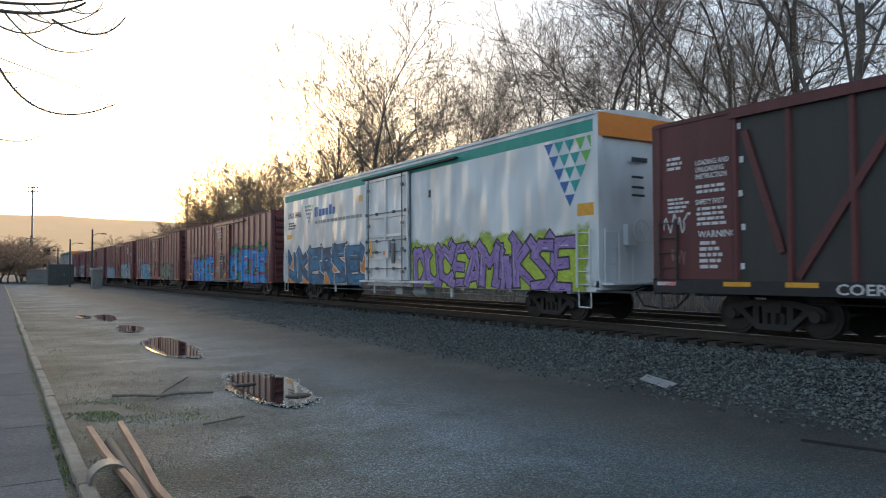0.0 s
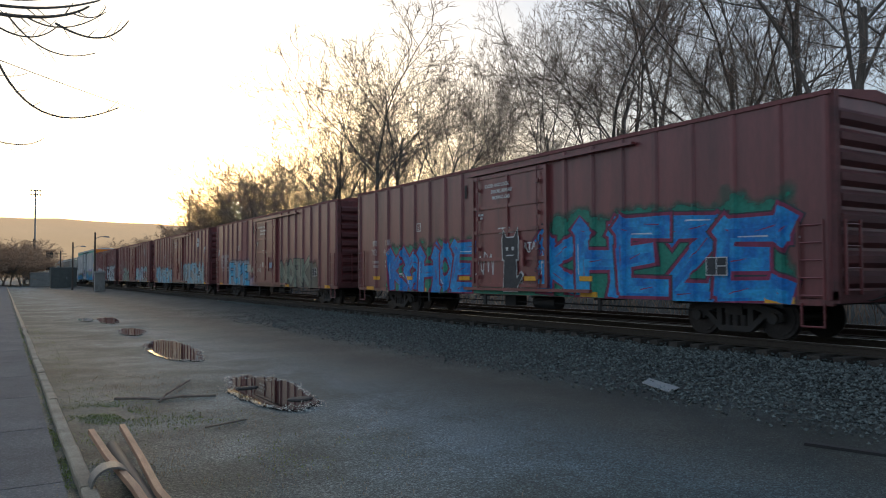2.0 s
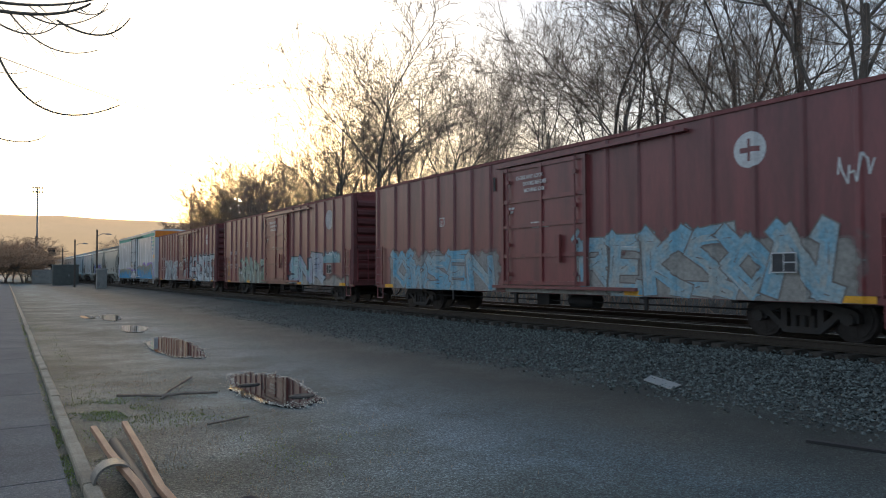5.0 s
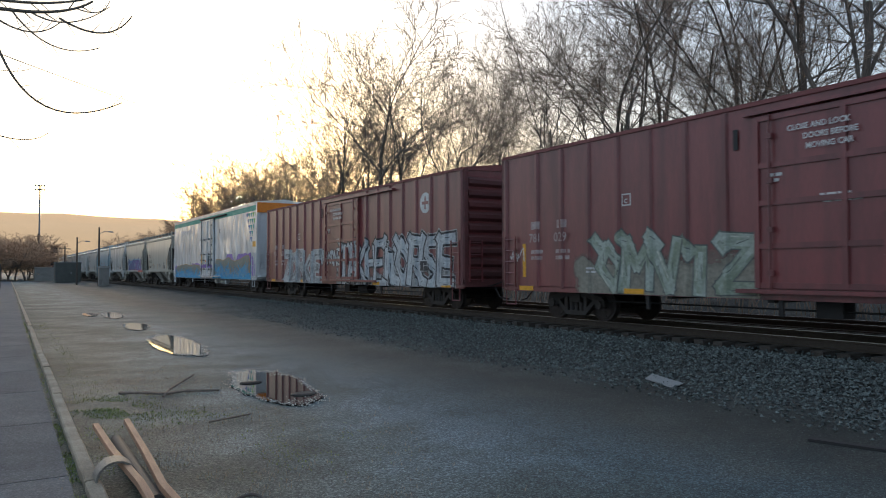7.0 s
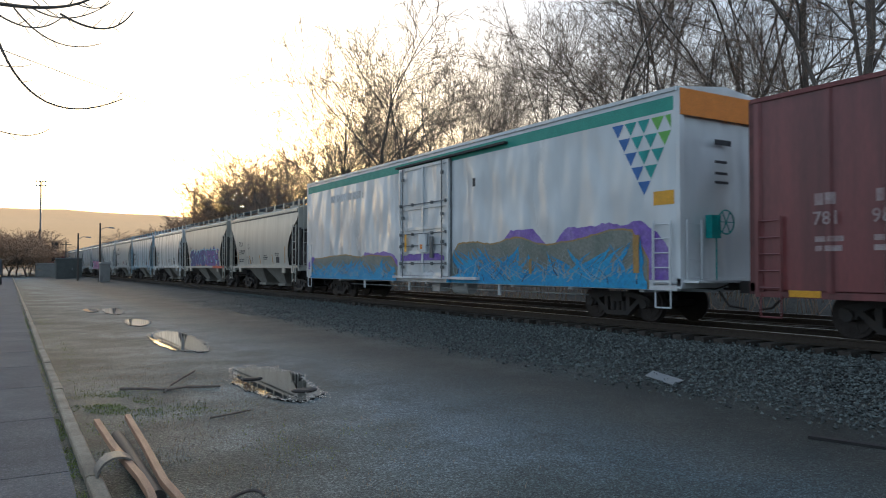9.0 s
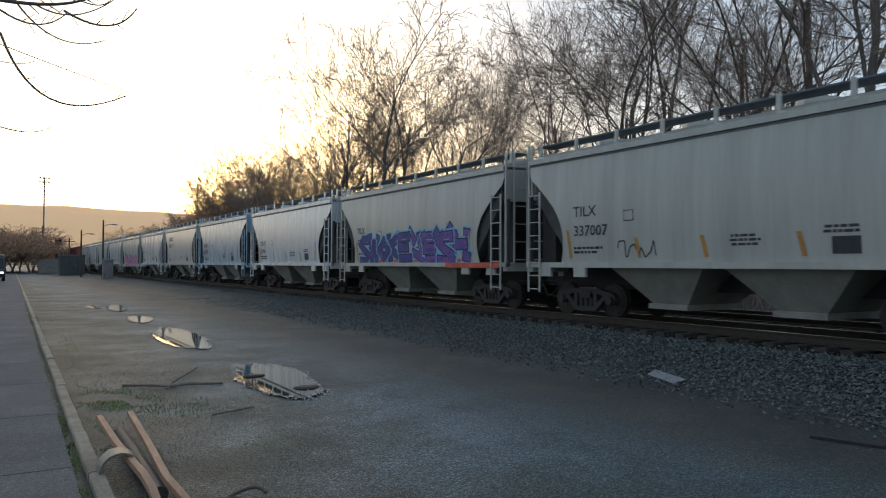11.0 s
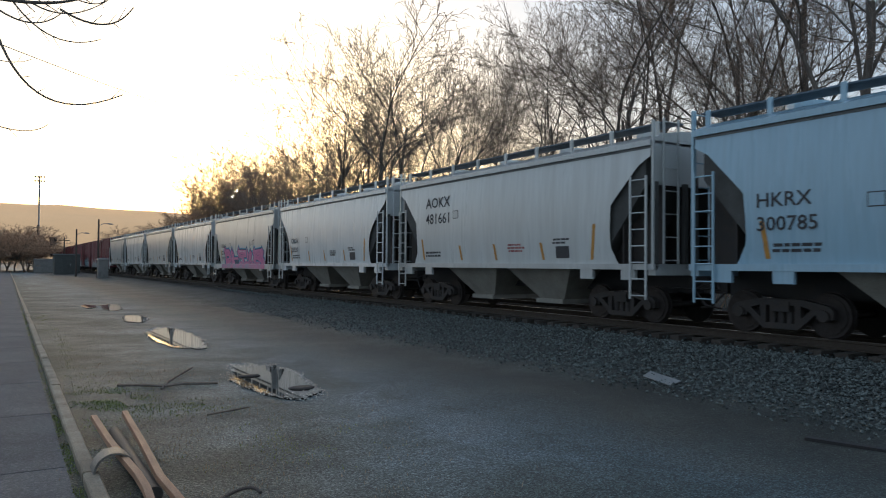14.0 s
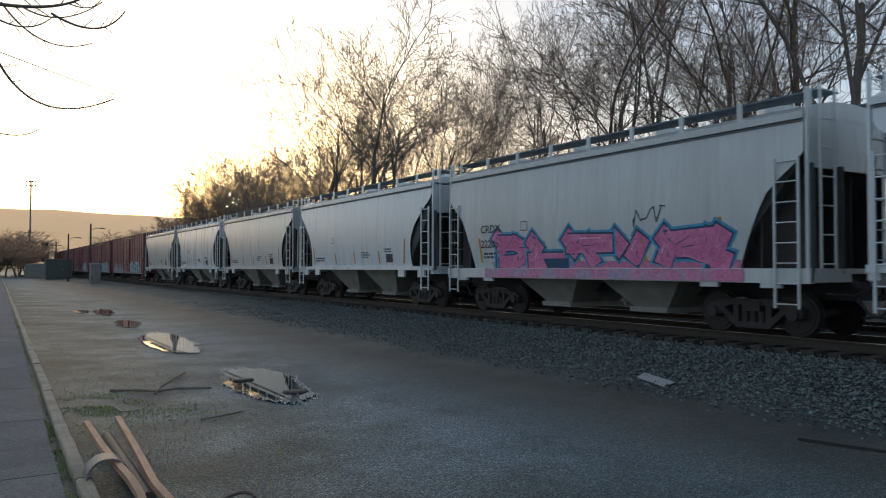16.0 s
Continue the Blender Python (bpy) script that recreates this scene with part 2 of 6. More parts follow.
rnd = random.Random(5)


def pebble(sh, x, y, z, r, rnd):
    a = rnd.uniform(0, 6.28)
    pts = [(x + math.cos(a + k * 1.5708) * r * rnd.uniform(0.6, 1.1), y + math.sin(a + k * 1.5708) * r * rnd.uniform(0.6, 1.1), z + rnd.uniform(-0.3, 0.3) * r) for k in range(4)]
    k = len(sh.v)
    sh.v += pts + [(x + rnd.uniform(-0.3, 0.3) * r, y + rnd.uniform(-0.3, 0.3) * r, z + r * rnd.uniform(0.5, 0.9)), (x, y, z - r * 0.5)]
    sh.f += [(k, k + 1, k + 4), (k + 1, k + 2, k + 4), (k + 2, k + 3, k + 4), (k + 3, k, k + 4), (k + 1, k, k + 5), (k + 2, k + 1, k + 5), (k + 3, k + 2, k + 5), (k, k + 3, k + 5)]


for i in range(52000):
    y = 1.5 + 44 * rnd.random() ** 1.7
    x = 7.7 + 4.65 * rnd.random() ** 0.8
    if x < 9.6 and rnd.random() > (x - 7.5) / 2.1 or x < 11.6 and rnd.random() < (y - 14) / 26:
        continue
    pebble(st, x, y, rise(x, y) + rnd.uniform(0, 0.03), rnd.uniform(0.014, 0.042), rnd)
for i in range(13000):
    y = 2 + 36 * rnd.random() ** 1.5
    x = 12.3 + 7.4 * rnd.random()
    pebble(st, x, y, 0.07 + rnd.uniform(0, 0.03), rnd.uniform(0.02, 0.045), rnd)
pb = Shape()
for i in range(42000):
    y = 2.2 + 44 * rnd.random() ** 2.3
    x = 0.9 + 8.6 * rnd.random()
    if rnd.random() < 0.75 * (0.5 + 0.5 * noise.noise((x * 0.8, y * 0.25, 3.0))) + (0.3 if x < 2.2 else 0):
        continue
    pebble(pb, x, y, rise(x, y) - 0.002, rnd.uniform(0.004, 0.011) * (1 + y * 0.02), rnd)
stuff("loose_gravel", pb, YARDSTONE, "loose grey stones scattered over the yard", "gravel", "stuff")
stuff("ballast", st, BALLAST, "crushed grey stone ballast along the track", "ballast", "stuff")


# ---- wagons ----
WHEEL = mat("wheel_steel", (0.05, 0.042, 0.038), 0.55, 0.6, other=(0.03, 0.025, 0.022), scale=8)


def disc(sh, x0, x1, r0, r1, n=24):
    ring = lambda x, r: [(x, r * math.cos(2 * math.pi * k / n), r * math.sin(2 * math.pi * k / n)) for k in range(n)]
    return sh.loft([ring(x0, r0), ring(x1, r1)])


def wheel_mesh(s):
    sh = Shape()
    disc(sh, s * 0.69, s * 0.72, 0.445, 0.445)
    disc(sh, s * 0.72, s * 0.80, 0.42, 0.41)
    disc(sh, s * 0.80, s * 0.82, 0.34, 0.34)
    disc(sh, s * 0.80, s * 0.86, 0.12, 0.09, 12)
    sh.box(s * 0.822 - 0.004, s * 0.822 + 0.004, -0.02, 0.02, 0.13, 0.33)
    return sh.mesh("wheel", WHEEL)


WHEELS = [wheel_mesh(-1), wheel_mesh(1)]
AXLE = Shape().tube((-0.8, 0, 0), (0.8, 0, 0), 0.08, n=10).mesh("wheelset", WHEEL)


def wheelset(car, y):
    ob = new("wheelset", AXLE)
    ob.parent = car
    for me in WHEELS:
        w = new("wheel", me)
        w.parent = ob
    ob.matrix_basis = pose(0, y, 0.42)
    return ob


def truck(car, y):
    """A three-piece bogie: cast side frames, bolster, springs; the wheelsets are parts of their own."""
    sh = Shape()
    for s in (-1, 1):
        x0, x1 = s * 0.90 - 0.07, s * 0.90 + 0.07
        top = [(-1.05, 0.52), (-0.95, 0.60), (-0.45, 0.70), (0.45, 0.70), (0.95, 0.60), (1.05, 0.52), (1.05, 0.36), (0.72, 0.36), (0.70, 0.50), (0.42, 0.58), (-0.42, 0.58), (-0.70, 0.50), (-0.72, 0.36), (-1.05, 0.36)]
        sh.extrude_x([(y + a, b) for a, b in top], x0, x1)
        sh.extrude_x([(y + a, b) for a, b in [(-0.78, 0.50), (-0.66, 0.54), (-0.30, 0.24), (0.30, 0.24), (0.66, 0.54), (0.78, 0.50), (0.36, 0.13), (-0.36, 0.13)]], x0, x1)
        for k in (-0.36, 0.36):
            sh.extrude_x([(y + k - 0.06, 0.2), (y + k + 0.06, 0.2), (y + k + 0.06, 0.62), (y + k - 0.06, 0.62)], x0, x1)
        for k in (-0.18, 0.0, 0.18):
            sh.tube((s * 0.9, y + k, 0.24), (s * 0.9, y + k, 0.46), 0.07, n=8)
        for k in (-0.88, 0.88):
            sh.tube((s * 0.94, y + k, 0.42), (s * 1.03, y + k, 0.42), 0.11, n=10)
    sh.box(-1.0, 1.0, y - 0.2, y + 0.2, 0.46, 0.66)
    sh.box(-0.3, 0.3, y - 0.3, y + 0.3, 0.6, 0.98)
    part("bogie", sh, STEEL, car)
    return [wheelset(car, y - 0.88), wheelset(car, y + 0.88)]


def coupler(car, y, way):
    sh = Shape()
    sh.box(-0.07, 0.07, min(y, y + way * 0.62), max(y, y + way * 0.62), 0.78, 0.93)
    sh.box(-0.17, 0.15, min(y + way * 0.5, y + way * 0.78), max(y + way * 0.5, y + way * 0.78), 0.72, 0.98)
    sh.path([(-0.35, y + way * 0.1, 0.75), (-0.4, y + way * 0.4, 0.45), (-0.3, y + way * 0.75, 0.4)], 0.025)
    sh.path([(-1.2, y + way * 0.05, 0.85), (-0.5, y + way * 0.12, 0.8), (-0.2, y + way * 0.4, 0.95)], 0.018)
    part("coupler", sh, STEEL, car)


def ladder(car, x, y, z0, z1, rungs, material, along="y", w=0.46):
    sh = Shape()
    d = (0, w, 0) if along == "y" else (w, 0, 0)
    for k in (0, 1):
        a = (x + d[0] * k, y + d[1] * k)
        sh.box(a[0] - 0.02, a[0] + 0.02, a[1] - 0.02, a[1] + 0.02, z0, z1)
    for i in range(rungs):
        z = z0 + 0.08 + (z1 - z0 - 0.16) * i / (rungs - 1)
        sh.tube((x, y, z), (x + d[0], y + d[1], z), 0.014, n=5)
    return part("ladder", sh, material, car)


def stirrup(car, x, y, z, material):
    part("step", Shape().path([(x, y, z), (x, y, z - 0.42), (x, y + 0.42, z - 0.42), (x, y + 0.42, z)], 0.018), material, car)


def box_wagon(name, label, length, half, z0, z1, paint, roof_paint, posts, door, group, sill=DARK, corrugated=True, end_paint=None, post_paint=None):
    """A boxcar or a refrigerated wagon; its near end at y = 0, the far end at y = length, z from the rail head."""
    car = thing(name, label, "railway wagon", group)
    part("body", Shape().box(-half, half, 0.0, length, z0 + 0.12, z1), paint, car)
    roof = Shape().extrude_y([(-half - 0.04, z1 - 0.06), (-half - 0.04, z1 + 0.02), (0, z1 + 0.2), (half + 0.04, z1 + 0.02), (half + 0.04, z1 - 0.06), (0, z1 - 0.02)], -0.04, length + 0.04)
    if corrugated:
        for i in range(int(length / 1.02)):
            y = 0.4 + 1.02 * i
            roof.extrude_y([(-half - 0.03, z1 + 0.03), (0, z1 + 0.235), (half + 0.03, z1 + 0.03), (0, z1 + 0.15)], y, y + 0.09)
    part("roof", roof, roof_paint, car)
    side_sill = Shape()
    for s in (-1, 1):
        x = s * half
        side_sill.box(min(x, x - s * 0.1), max(x, x - s * 0.1), 0.0, length, z0, z0 + 0.14)
    part("side_sill", side_sill, paint, car)
    fr = Shape().box(-0.3, 0.3, 0, length, 0.72, z0 + 0.13)
    for i in range(int(length / 2.4)):
        y = 1 + 2.4 * i
        fr.box(-half + 0.1, half - 0.1, y, y + 0.14, z0 - 0.06, z0 + 0.12)
    y = length * 0.42
    fr.tube((-0.75, y, z0 - 0.18), (-0.75, y + 0.9, z0 - 0.18), 0.2, n=14)
    fr.box(-1.0, -0.6, y + 1.6, y + 2.1, z0 - 0.32, z0)
    fr.tube((-0.9, 2.6, z0 - 0.2), (-0.9, length - 2.6, z0 - 0.2), 0.02)
    for k in (0.3, 0.55, 0.72):
        fr.box(-half + 0.05, -half + 0.11, length * k, length * k + 0.09, z0 - 0.3, z0)
    part("underframe", fr, sill, car)
    for sd in (-1, 1):
        w = 0.075
        me = Shape().loft([[(0, -w, z), (0, w, z), (sd * 0.06, w * 0.55, z), (sd * 0.06, -w * 0.55, z)] for z in (z0 + 0.1, z1 - 0.08)]).mesh("side_post", post_paint or paint)
        for y in posts:
            p = new("side_post", me)
            p.parent = car
            p.matrix_basis = pose(sd * half, y, 0)
    for (yy, way) in ((0.0, -1), (length, 1)):
        e = Shape()
        if corrugated:
            k = 9
            d = (z1 - z0 - 0.5) / k
            me = Shape().loft([[(xx, 0, 0), (xx, way * 0.1, d * 0.25), (xx, way * 0.1, d * 0.6), (xx, 0, d * 0.85)] for xx in (-half + 0.18, half - 0.18)]).mesh("end_rib", end_paint or paint)
            for i in range(k):
                rb = new("end_rib", me)
                rb.parent = car
                rb.matrix_basis = pose(0, yy, z0 + 0.3 + d * i)
        e.box(-half, -half + 0.14, min(yy, yy + way * 0.1), max(yy, yy + way * 0.1), z0 + 0.1, z1)
        e.box(half - 0.14, half, min(yy, yy + way * 0.1), max(yy, yy + way * 0.1), z0 + 0.1, z1)
        e.box(-half, half, min(yy, yy + way * 0.12), max(yy, yy + way * 0.12), z0 + 0.05, z0 + 0.26)
        part("end_panel", e, end_paint or paint, car)
        coupler(car, yy, way)
        ya = 0.12 if way < 0 else length - 0.58
        ladder(car, -half - 0.07, ya, z0 + 0.1, z0 + 1.5, 5, paint)
        stirrup(car, -half - 0.03, ya + 0.02, z0 + 0.05, paint)
        ladder(car, -half + 0.15, yy + way * 0.16, z0 + 0.2, z0 + 1.5, 4, paint, "x")
    wheels = truck(car, 2.35) + truck(car, length - 2.35)
    return car, wheels


def plug_door(car, y0, y1, half, z0, z1, paint, rails=True, rod_paint=None):
    """A sliding door that stands proud of the wagon's side, with its frame, ribs, rods and tracks."""
    x = -half
    d = part("door", Shape().box(x - 0.07, x, y0, y1, z0 + 0.22, z1 - 0.32), paint, car)
    fr = Shape()
    for z in (z0 + 0.22, z0 + 0.95, z0 + 1.75, z0 + 2.45, z1 - 0.4):
        fr.box(x - 0.11, x - 0.07, y0, y1, z, z + 0.1)
    for y in (y0, (y0 + y1) / 2 - 0.05, y1 - 0.1):
        fr.box(x - 0.12, x - 0.071, y, y + 0.1, z0 + 0.22, z1 - 0.32)
    part("door_frame", fr, paint, d)
    for y in (y0 + 0.35, y1 - 0.35):
        rods = Shape()
        rods.tube((x - 0.15, y, z0 + 0.15), (x - 0.15, y, z1 - 0.3), 0.022)
        for z in (z0 + 0.5, z0 + 1.3, z0 + 2.2, z1 - 0.7):
            rods.box(x - 0.17, x - 0.11, y - 0.06, y + 0.06, z - 0.05, z + 0.05)
        part("lock_rod", rods, rod_paint or paint, d)
    part("lock_handle", Shape().box(x - 0.19, x - 0.12, y0 + 0.9, y0 + 1.05, z0 + 0.8, z0 + 1.5), rod_paint or paint, d)
    if rod_paint:
        for k, z in enumerate((z0 + 0.62, z0 + 1.22, z0 + 1.62, z0 + 2.62)):
            bar = Shape().tube((x - 0.14, y0 + 0.1, z), (x - 0.14, y1 - 0.1, z), 0.016)
            for y in (y0 + 0.12, y0 + 1.0, y1 - 1.0, y1 - 0.16):
                bar.box(x - 0.16, x - 0.07, y, y + 0.05, z - 0.05, z + 0.05)
            part("cross_rod", bar, rod_paint, d)
        part("lock_box", Shape().box(x - 0.2, x - 0.12, y0 + 1.3, y0 + 1.75, z0 + 1.0, z0 + 1.6), paint, d)
        part("lock_label", Shape().box(x - 0.205, x - 0.2, y0 + 1.5, y0 + 1.65, z0 + 1.1, z0 + 1.25), ORANGE, d)
        part("door_seal", Shape().box(x - 0.05, x + 0.01, y0 - 0.035, y1 + 0.035, z0 + 0.19, z1 - 0.29), rod_paint, d)
    if rails:
        part("door_track", Shape().box(x - 0.16, x - 0.02, y0 - 3.0, y1 + 0.2, z1 - 0.26, z1 - 0.2), DARK if rod_paint else paint, car)
        part("door_track", Shape().box(x - 0.16, x - 0.02, y0 - 1.6, y1 + 0.4, z0 + 0.12, z0 + 0.2), paint, car)


BOX_L, BOX_H = 18.9, 1.5
box_posts = [0.08] + [0.95 + 0.98 * i for i in range(7)] + [11.55 + 0.98 * i for i in range(7)] + [18.8]


def boxcar(label):
    car, wheels = box_wagon("boxcar", label, BOX_L, BOX_H, 0.72, 4.45, RED, ROOFRED, box_posts, None, "wagons of the train", DARK, True, ENDRED)
    plug_door(car, 7.42, 10.85, BOX_H, 0.72, 4.45, RED)
    return car, wheels


def reefer(label):
    L, H = 21.3, 1.57
    car, wheels = box_wagon("refrigerated_wagon", label, L, H, 0.78, 5.08, WHITE, WHITE, [], None, "wagons of the train", WHITE, False)
    plug_door(car, 8.9, 12.2, H, 0.78, 5.0, WHITE, True, RODGREY)
    for s in (-1, 1):
        part("green_band", Shape().box(s * H - 0.004, s * H + 0.004, 0.06, L - 0.06, 4.62, 4.92), GREEN, car, "sea green painted band")
    part("end_band", Shape().box(-H + 0.02, H - 0.02, -0.125, -0.1, 4.5, 5.06), ORANGE, car, "orange painted band")
    return car, wheels


HOP_L = 11.7
HOP_PAINT = (HOPDARK, HOPDARK, HOPWHITE, HOPBLUE, HOPGREY, HOPWHITE, HOPGREY, HOPWHITE, HOPGREY, HOPWHITE, HOPGREY)
BRACKET = {}


# the side sheets' cut at both ends: the way in from the wagon's end, and the height
CUTS = {"round": ((0.12, 3.62), (0.55, 3.3), (0.85, 3.04), (1.15, 2.75), (1.36, 2.45), (1.47, 2.1), (1.47, 1.75), (1.38, 1.36)),
        "angled": ((0.12, 3.6), (0.42, 3.58), (0.85, 3.15), (1.28, 2.72), (1.32, 2.2), (1.32, 1.75), (1.1, 1.36)),
        "sloped": ((0.1, 3.3), (0.45, 3.02), (0.8, 2.72), (1.0, 2.35), (1.2, 1.9), (1.42, 1.3))}


def hopper(label, paint, form="round"):
    """A short covered hopper with curved side sheets cut away at both ends over sloped sheets."""
    car = thing("hopper_wagon", label, "railway wagon", "wagons of the train")
    L, H = HOP_L, 1.56
    low = form == "sloped"
    zs, ze = (1.3 if low else 1.36), 4.06
    left = [(0.12, ze)] + list(CUTS[form])
    rows = 16
    body = Shape()
    zsamp = [zs + (ze - zs) * i / rows for i in range(rows + 1)]

    def inset(z):
        for (ya, za), (yb, zb) in zip(left, left[1:]):
            if zb <= z <= za:
                return ya + (yb - ya) * (za - z) / max(za - zb, 1e-6)
        return left[-1][0]
    for s in (-1, 1):
        grid = []
        for z in zsamp:
            k = (z - zs) / (ze - zs)
            x = s * (H + 0.07 * math.sin(k * math.pi))
            ins = inset(z)
            grid.append([(x, ins + (L - 2 * ins) * j / 12, z) for j in range(13)])
        k0 = len(body.v)
        body.v += [p for r in grid for p in r]
        for i in range(rows):
            for j in range(12):
                a = k0 + i * 13 + j
                q = (a, a + 13, a + 14, a + 1) if s > 0 else (a, a + 1, a + 14, a + 13)
                body.f.append(q)
    # the closed bin behind them, with sloped ends
    body_ob = part("side_sheet", body, paint, car, smooth=True)
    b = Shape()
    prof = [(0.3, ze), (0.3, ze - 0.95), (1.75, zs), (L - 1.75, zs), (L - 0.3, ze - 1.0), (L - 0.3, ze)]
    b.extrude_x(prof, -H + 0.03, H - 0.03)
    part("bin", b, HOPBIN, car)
    roof = Shape()
    sec = [(-H - 0.04, ze - 0.04), (-H - 0.04, ze + 0.03), (-H * 0.75, ze + 0.2), (-H * 0.4, ze + 0.3), (0, ze + 0.33), (H * 0.4, ze + 0.3), (H * 0.75, ze + 0.2), (H + 0.04, ze + 0.03), (H + 0.04, ze - 0.04)]
    roof.extrude_y(sec, 0.1, L - 0.1)
    part("roof", roof, paint, car)
    # dark strip painted in for the shadow gap below the eave rail
    part("eave_seam", Shape().box(-H - 0.022, -H + 0.01, 0.14, L - 0.14, ze - 0.16, ze - 0.1), RODGREY, car)
    part("eave_rail", Shape().box(-H - 0.07, -H - 0.02, 0.1, L - 0.1, ze - 0.1, ze + 0.02), paint, car)
    wk = Shape()
    for s in (-1, 1):
        wk.box(s * 0.95 - 0.3, s * 0.95 + 0.3, 0.0, L, ze + 0.42, ze + 0.45)
        for i in range(9):
            y = 0.2 + (L - 0.4) * i / 8
            bk = new("bracket", BRACKET.setdefault(paint.name, Shape().box(-0.025, 0.025, -0.05, 0.05, 0.1, 0.47).mesh("bracket", paint)))
            bk.parent = car
            bk.matrix_basis = pose(s * 1.27, y, ze)
    part("running_board", wk, GRATING, car)
    for i in range(4):
        y = 1.6 + (L - 3.2) * i / 3
        part("hatch", Shape().tube((0, y, ze + 0.3), (0, y, ze + 0.5), 0.42, n=14), paint, car)
    sl = Shape()
    for s in (-1, 1):
        sl.box(s * H - 0.06, s * H + 0.085, 0.0, L, zs - (0.27 if low else 0.13), zs + 0.0)
        for y in (0.55, L - 1.0, 1.9, L - 2.3):
            sl.box(s * H - 0.05, s * H + 0.03, y, y + 0.42, zs - 0.36, zs - 0.1)
    sl.box(-H, H, 0.0, 0.2, zs - 0.25, zs)
    sl.box(-H, H, L - 0.2, L, zs - 0.25, zs)
    part("side_sill", sl, paint, car)
    # end posts share the bin's colour with the shade painted in
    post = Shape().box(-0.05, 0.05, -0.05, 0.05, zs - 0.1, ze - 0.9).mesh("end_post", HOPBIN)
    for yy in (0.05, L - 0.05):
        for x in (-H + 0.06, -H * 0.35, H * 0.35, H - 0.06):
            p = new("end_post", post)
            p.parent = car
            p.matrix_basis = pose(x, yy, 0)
    for yy in (1.0, L - 1.04):
        part("bulkhead", Shape().box(-H + 0.08, H - 0.08, yy, yy + 0.04, zs - 0.1, ze - 1.3), STEEL, car)
    # plates added to block the sky seen through the open wagon ends
    for ya, yb, yc in ((0.15, 1.75, 0.3), (L - 1.75, L - 0.15, L - 0.3)):
        flip = ya > 1
        web = [(ya, zs - 0.1), (yb, zs - 0.1), (yb, zs + 0.05), (yc, ze - 0.97), (ya, ze - 0.97)] if not flip else [(ya, zs - 0.1), (yb, zs - 0.1), (yb, ze - 0.97), (yc, ze - 0.97), (ya, zs + 0.05)]
        for x in (-1.15, 0, 1.15):
            part("end_web", Shape().extrude_x(web, x - 0.02, x + 0.02), STEEL, car)
    part("top_panel", Shape().box(-H + 0.05, H - 0.05, 0.1, 0.14, ze - 0.95, ze + 0.02), paint, car)
    for yc in (L * 0.365, L * 0.635):
        bay = Shape()
        bay.loft([[(-H + 0.1, yc - 1.45, zs), (H - 0.1, yc - 1.45, zs), (H - 0.1, yc + 1.45, zs), (-H + 0.1, yc + 1.45, zs)],
                  [(-0.85, yc - 0.5, 0.42), (0.85, yc - 0.5, 0.42), (0.85, yc + 0.5, 0.42), (-0.85, yc + 0.5, 0.42)]])
        bay.box(-0.95, 0.95, yc - 0.55, yc + 0.55, 0.3, 0.42)
        part("discharge_bay", bay, HOPGRIME, car)
    part("underframe", Shape().box(-0.3, 0.3, 0, L, 0.7, zs - 0.1), DARK, car)
    for yy, way in ((0.0, -1), (L, 1)):
        coupler(car, yy, way)
        ya = 0.05 if way < 0 else L - 0.51
        ladder(car, -H - 0.11, ya + (0.12 if way < 0 else -0.12), 0.58, 3.3 if way < 0 else 3.2, 8, paint)
        part("corner_rail", Shape().box(-H - 0.03, -H + 0.03, yy - way * 0.06 - 0.03, yy - way * 0.06 + 0.03, zs, ze + 0.45), paint, car)
        ladder(car, -H + 0.2, yy - way * 0.06 + way * 0.12, zs, ze + 0.5, 7, paint, "x")
    wheels = truck(car, 1.6) + truck(car, L - 1.6)
    return car, wheels


def place(pair, y):
    car, wheels = pair
    car.matrix_basis = pose(TRACK, y, RAIL)
    MOVING.append((car, y, wheels))
    return car


MAROON = mat("dark_maroon_paint", (0.13, 0.035, 0.032), 0.55, other=(0.08, 0.028, 0.026), scale=1.4, stretch=(1, 1.6, 0.25))
DARKPANEL = mat("blackened_panel", (0.028, 0.032, 0.028), 0.5, other=(0.055, 0.045, 0.038), scale=1.2, stretch=(1, 2, 0.25), amount=0.5)
place(box_wagon("boxcar", "dark brown boxcar with outside posts and diagonal braces", BOX_L, BOX_H, 0.86, 4.4, DARKPANEL, MAROON, [0.1, 3.0, 5.2, 7.6, 10.0, 11.2, 12.35, 13.5, 14.65, 15.8, 16.92, 18.8], None, "wagons of the train", DARK, True, MAROON, MAROON), -8.0)
place(reefer("white refrigerated wagon with a green band and graffiti"), 12.7)
for i in range(5):
    place(boxcar("oxide red boxcar with outside posts and graffiti"), 36.1 + 21.05 * i)
place(reefer("white refrigerated wagon with a green band and graffiti"), 141.0)
for i in range(11):
    place(hopper("pale grey covered hopper wagon with running boards", HOP_PAINT[i], ("round", "round", "round", "angled", "angled", "round", "sloped", "round", "round", "angled", "round")[i]), 163.45 + 12.65 * i)
for i in range(5):
    place(boxcar("weathered oxide red boxcar with outside posts"), 303.3 + 21.05 * i)


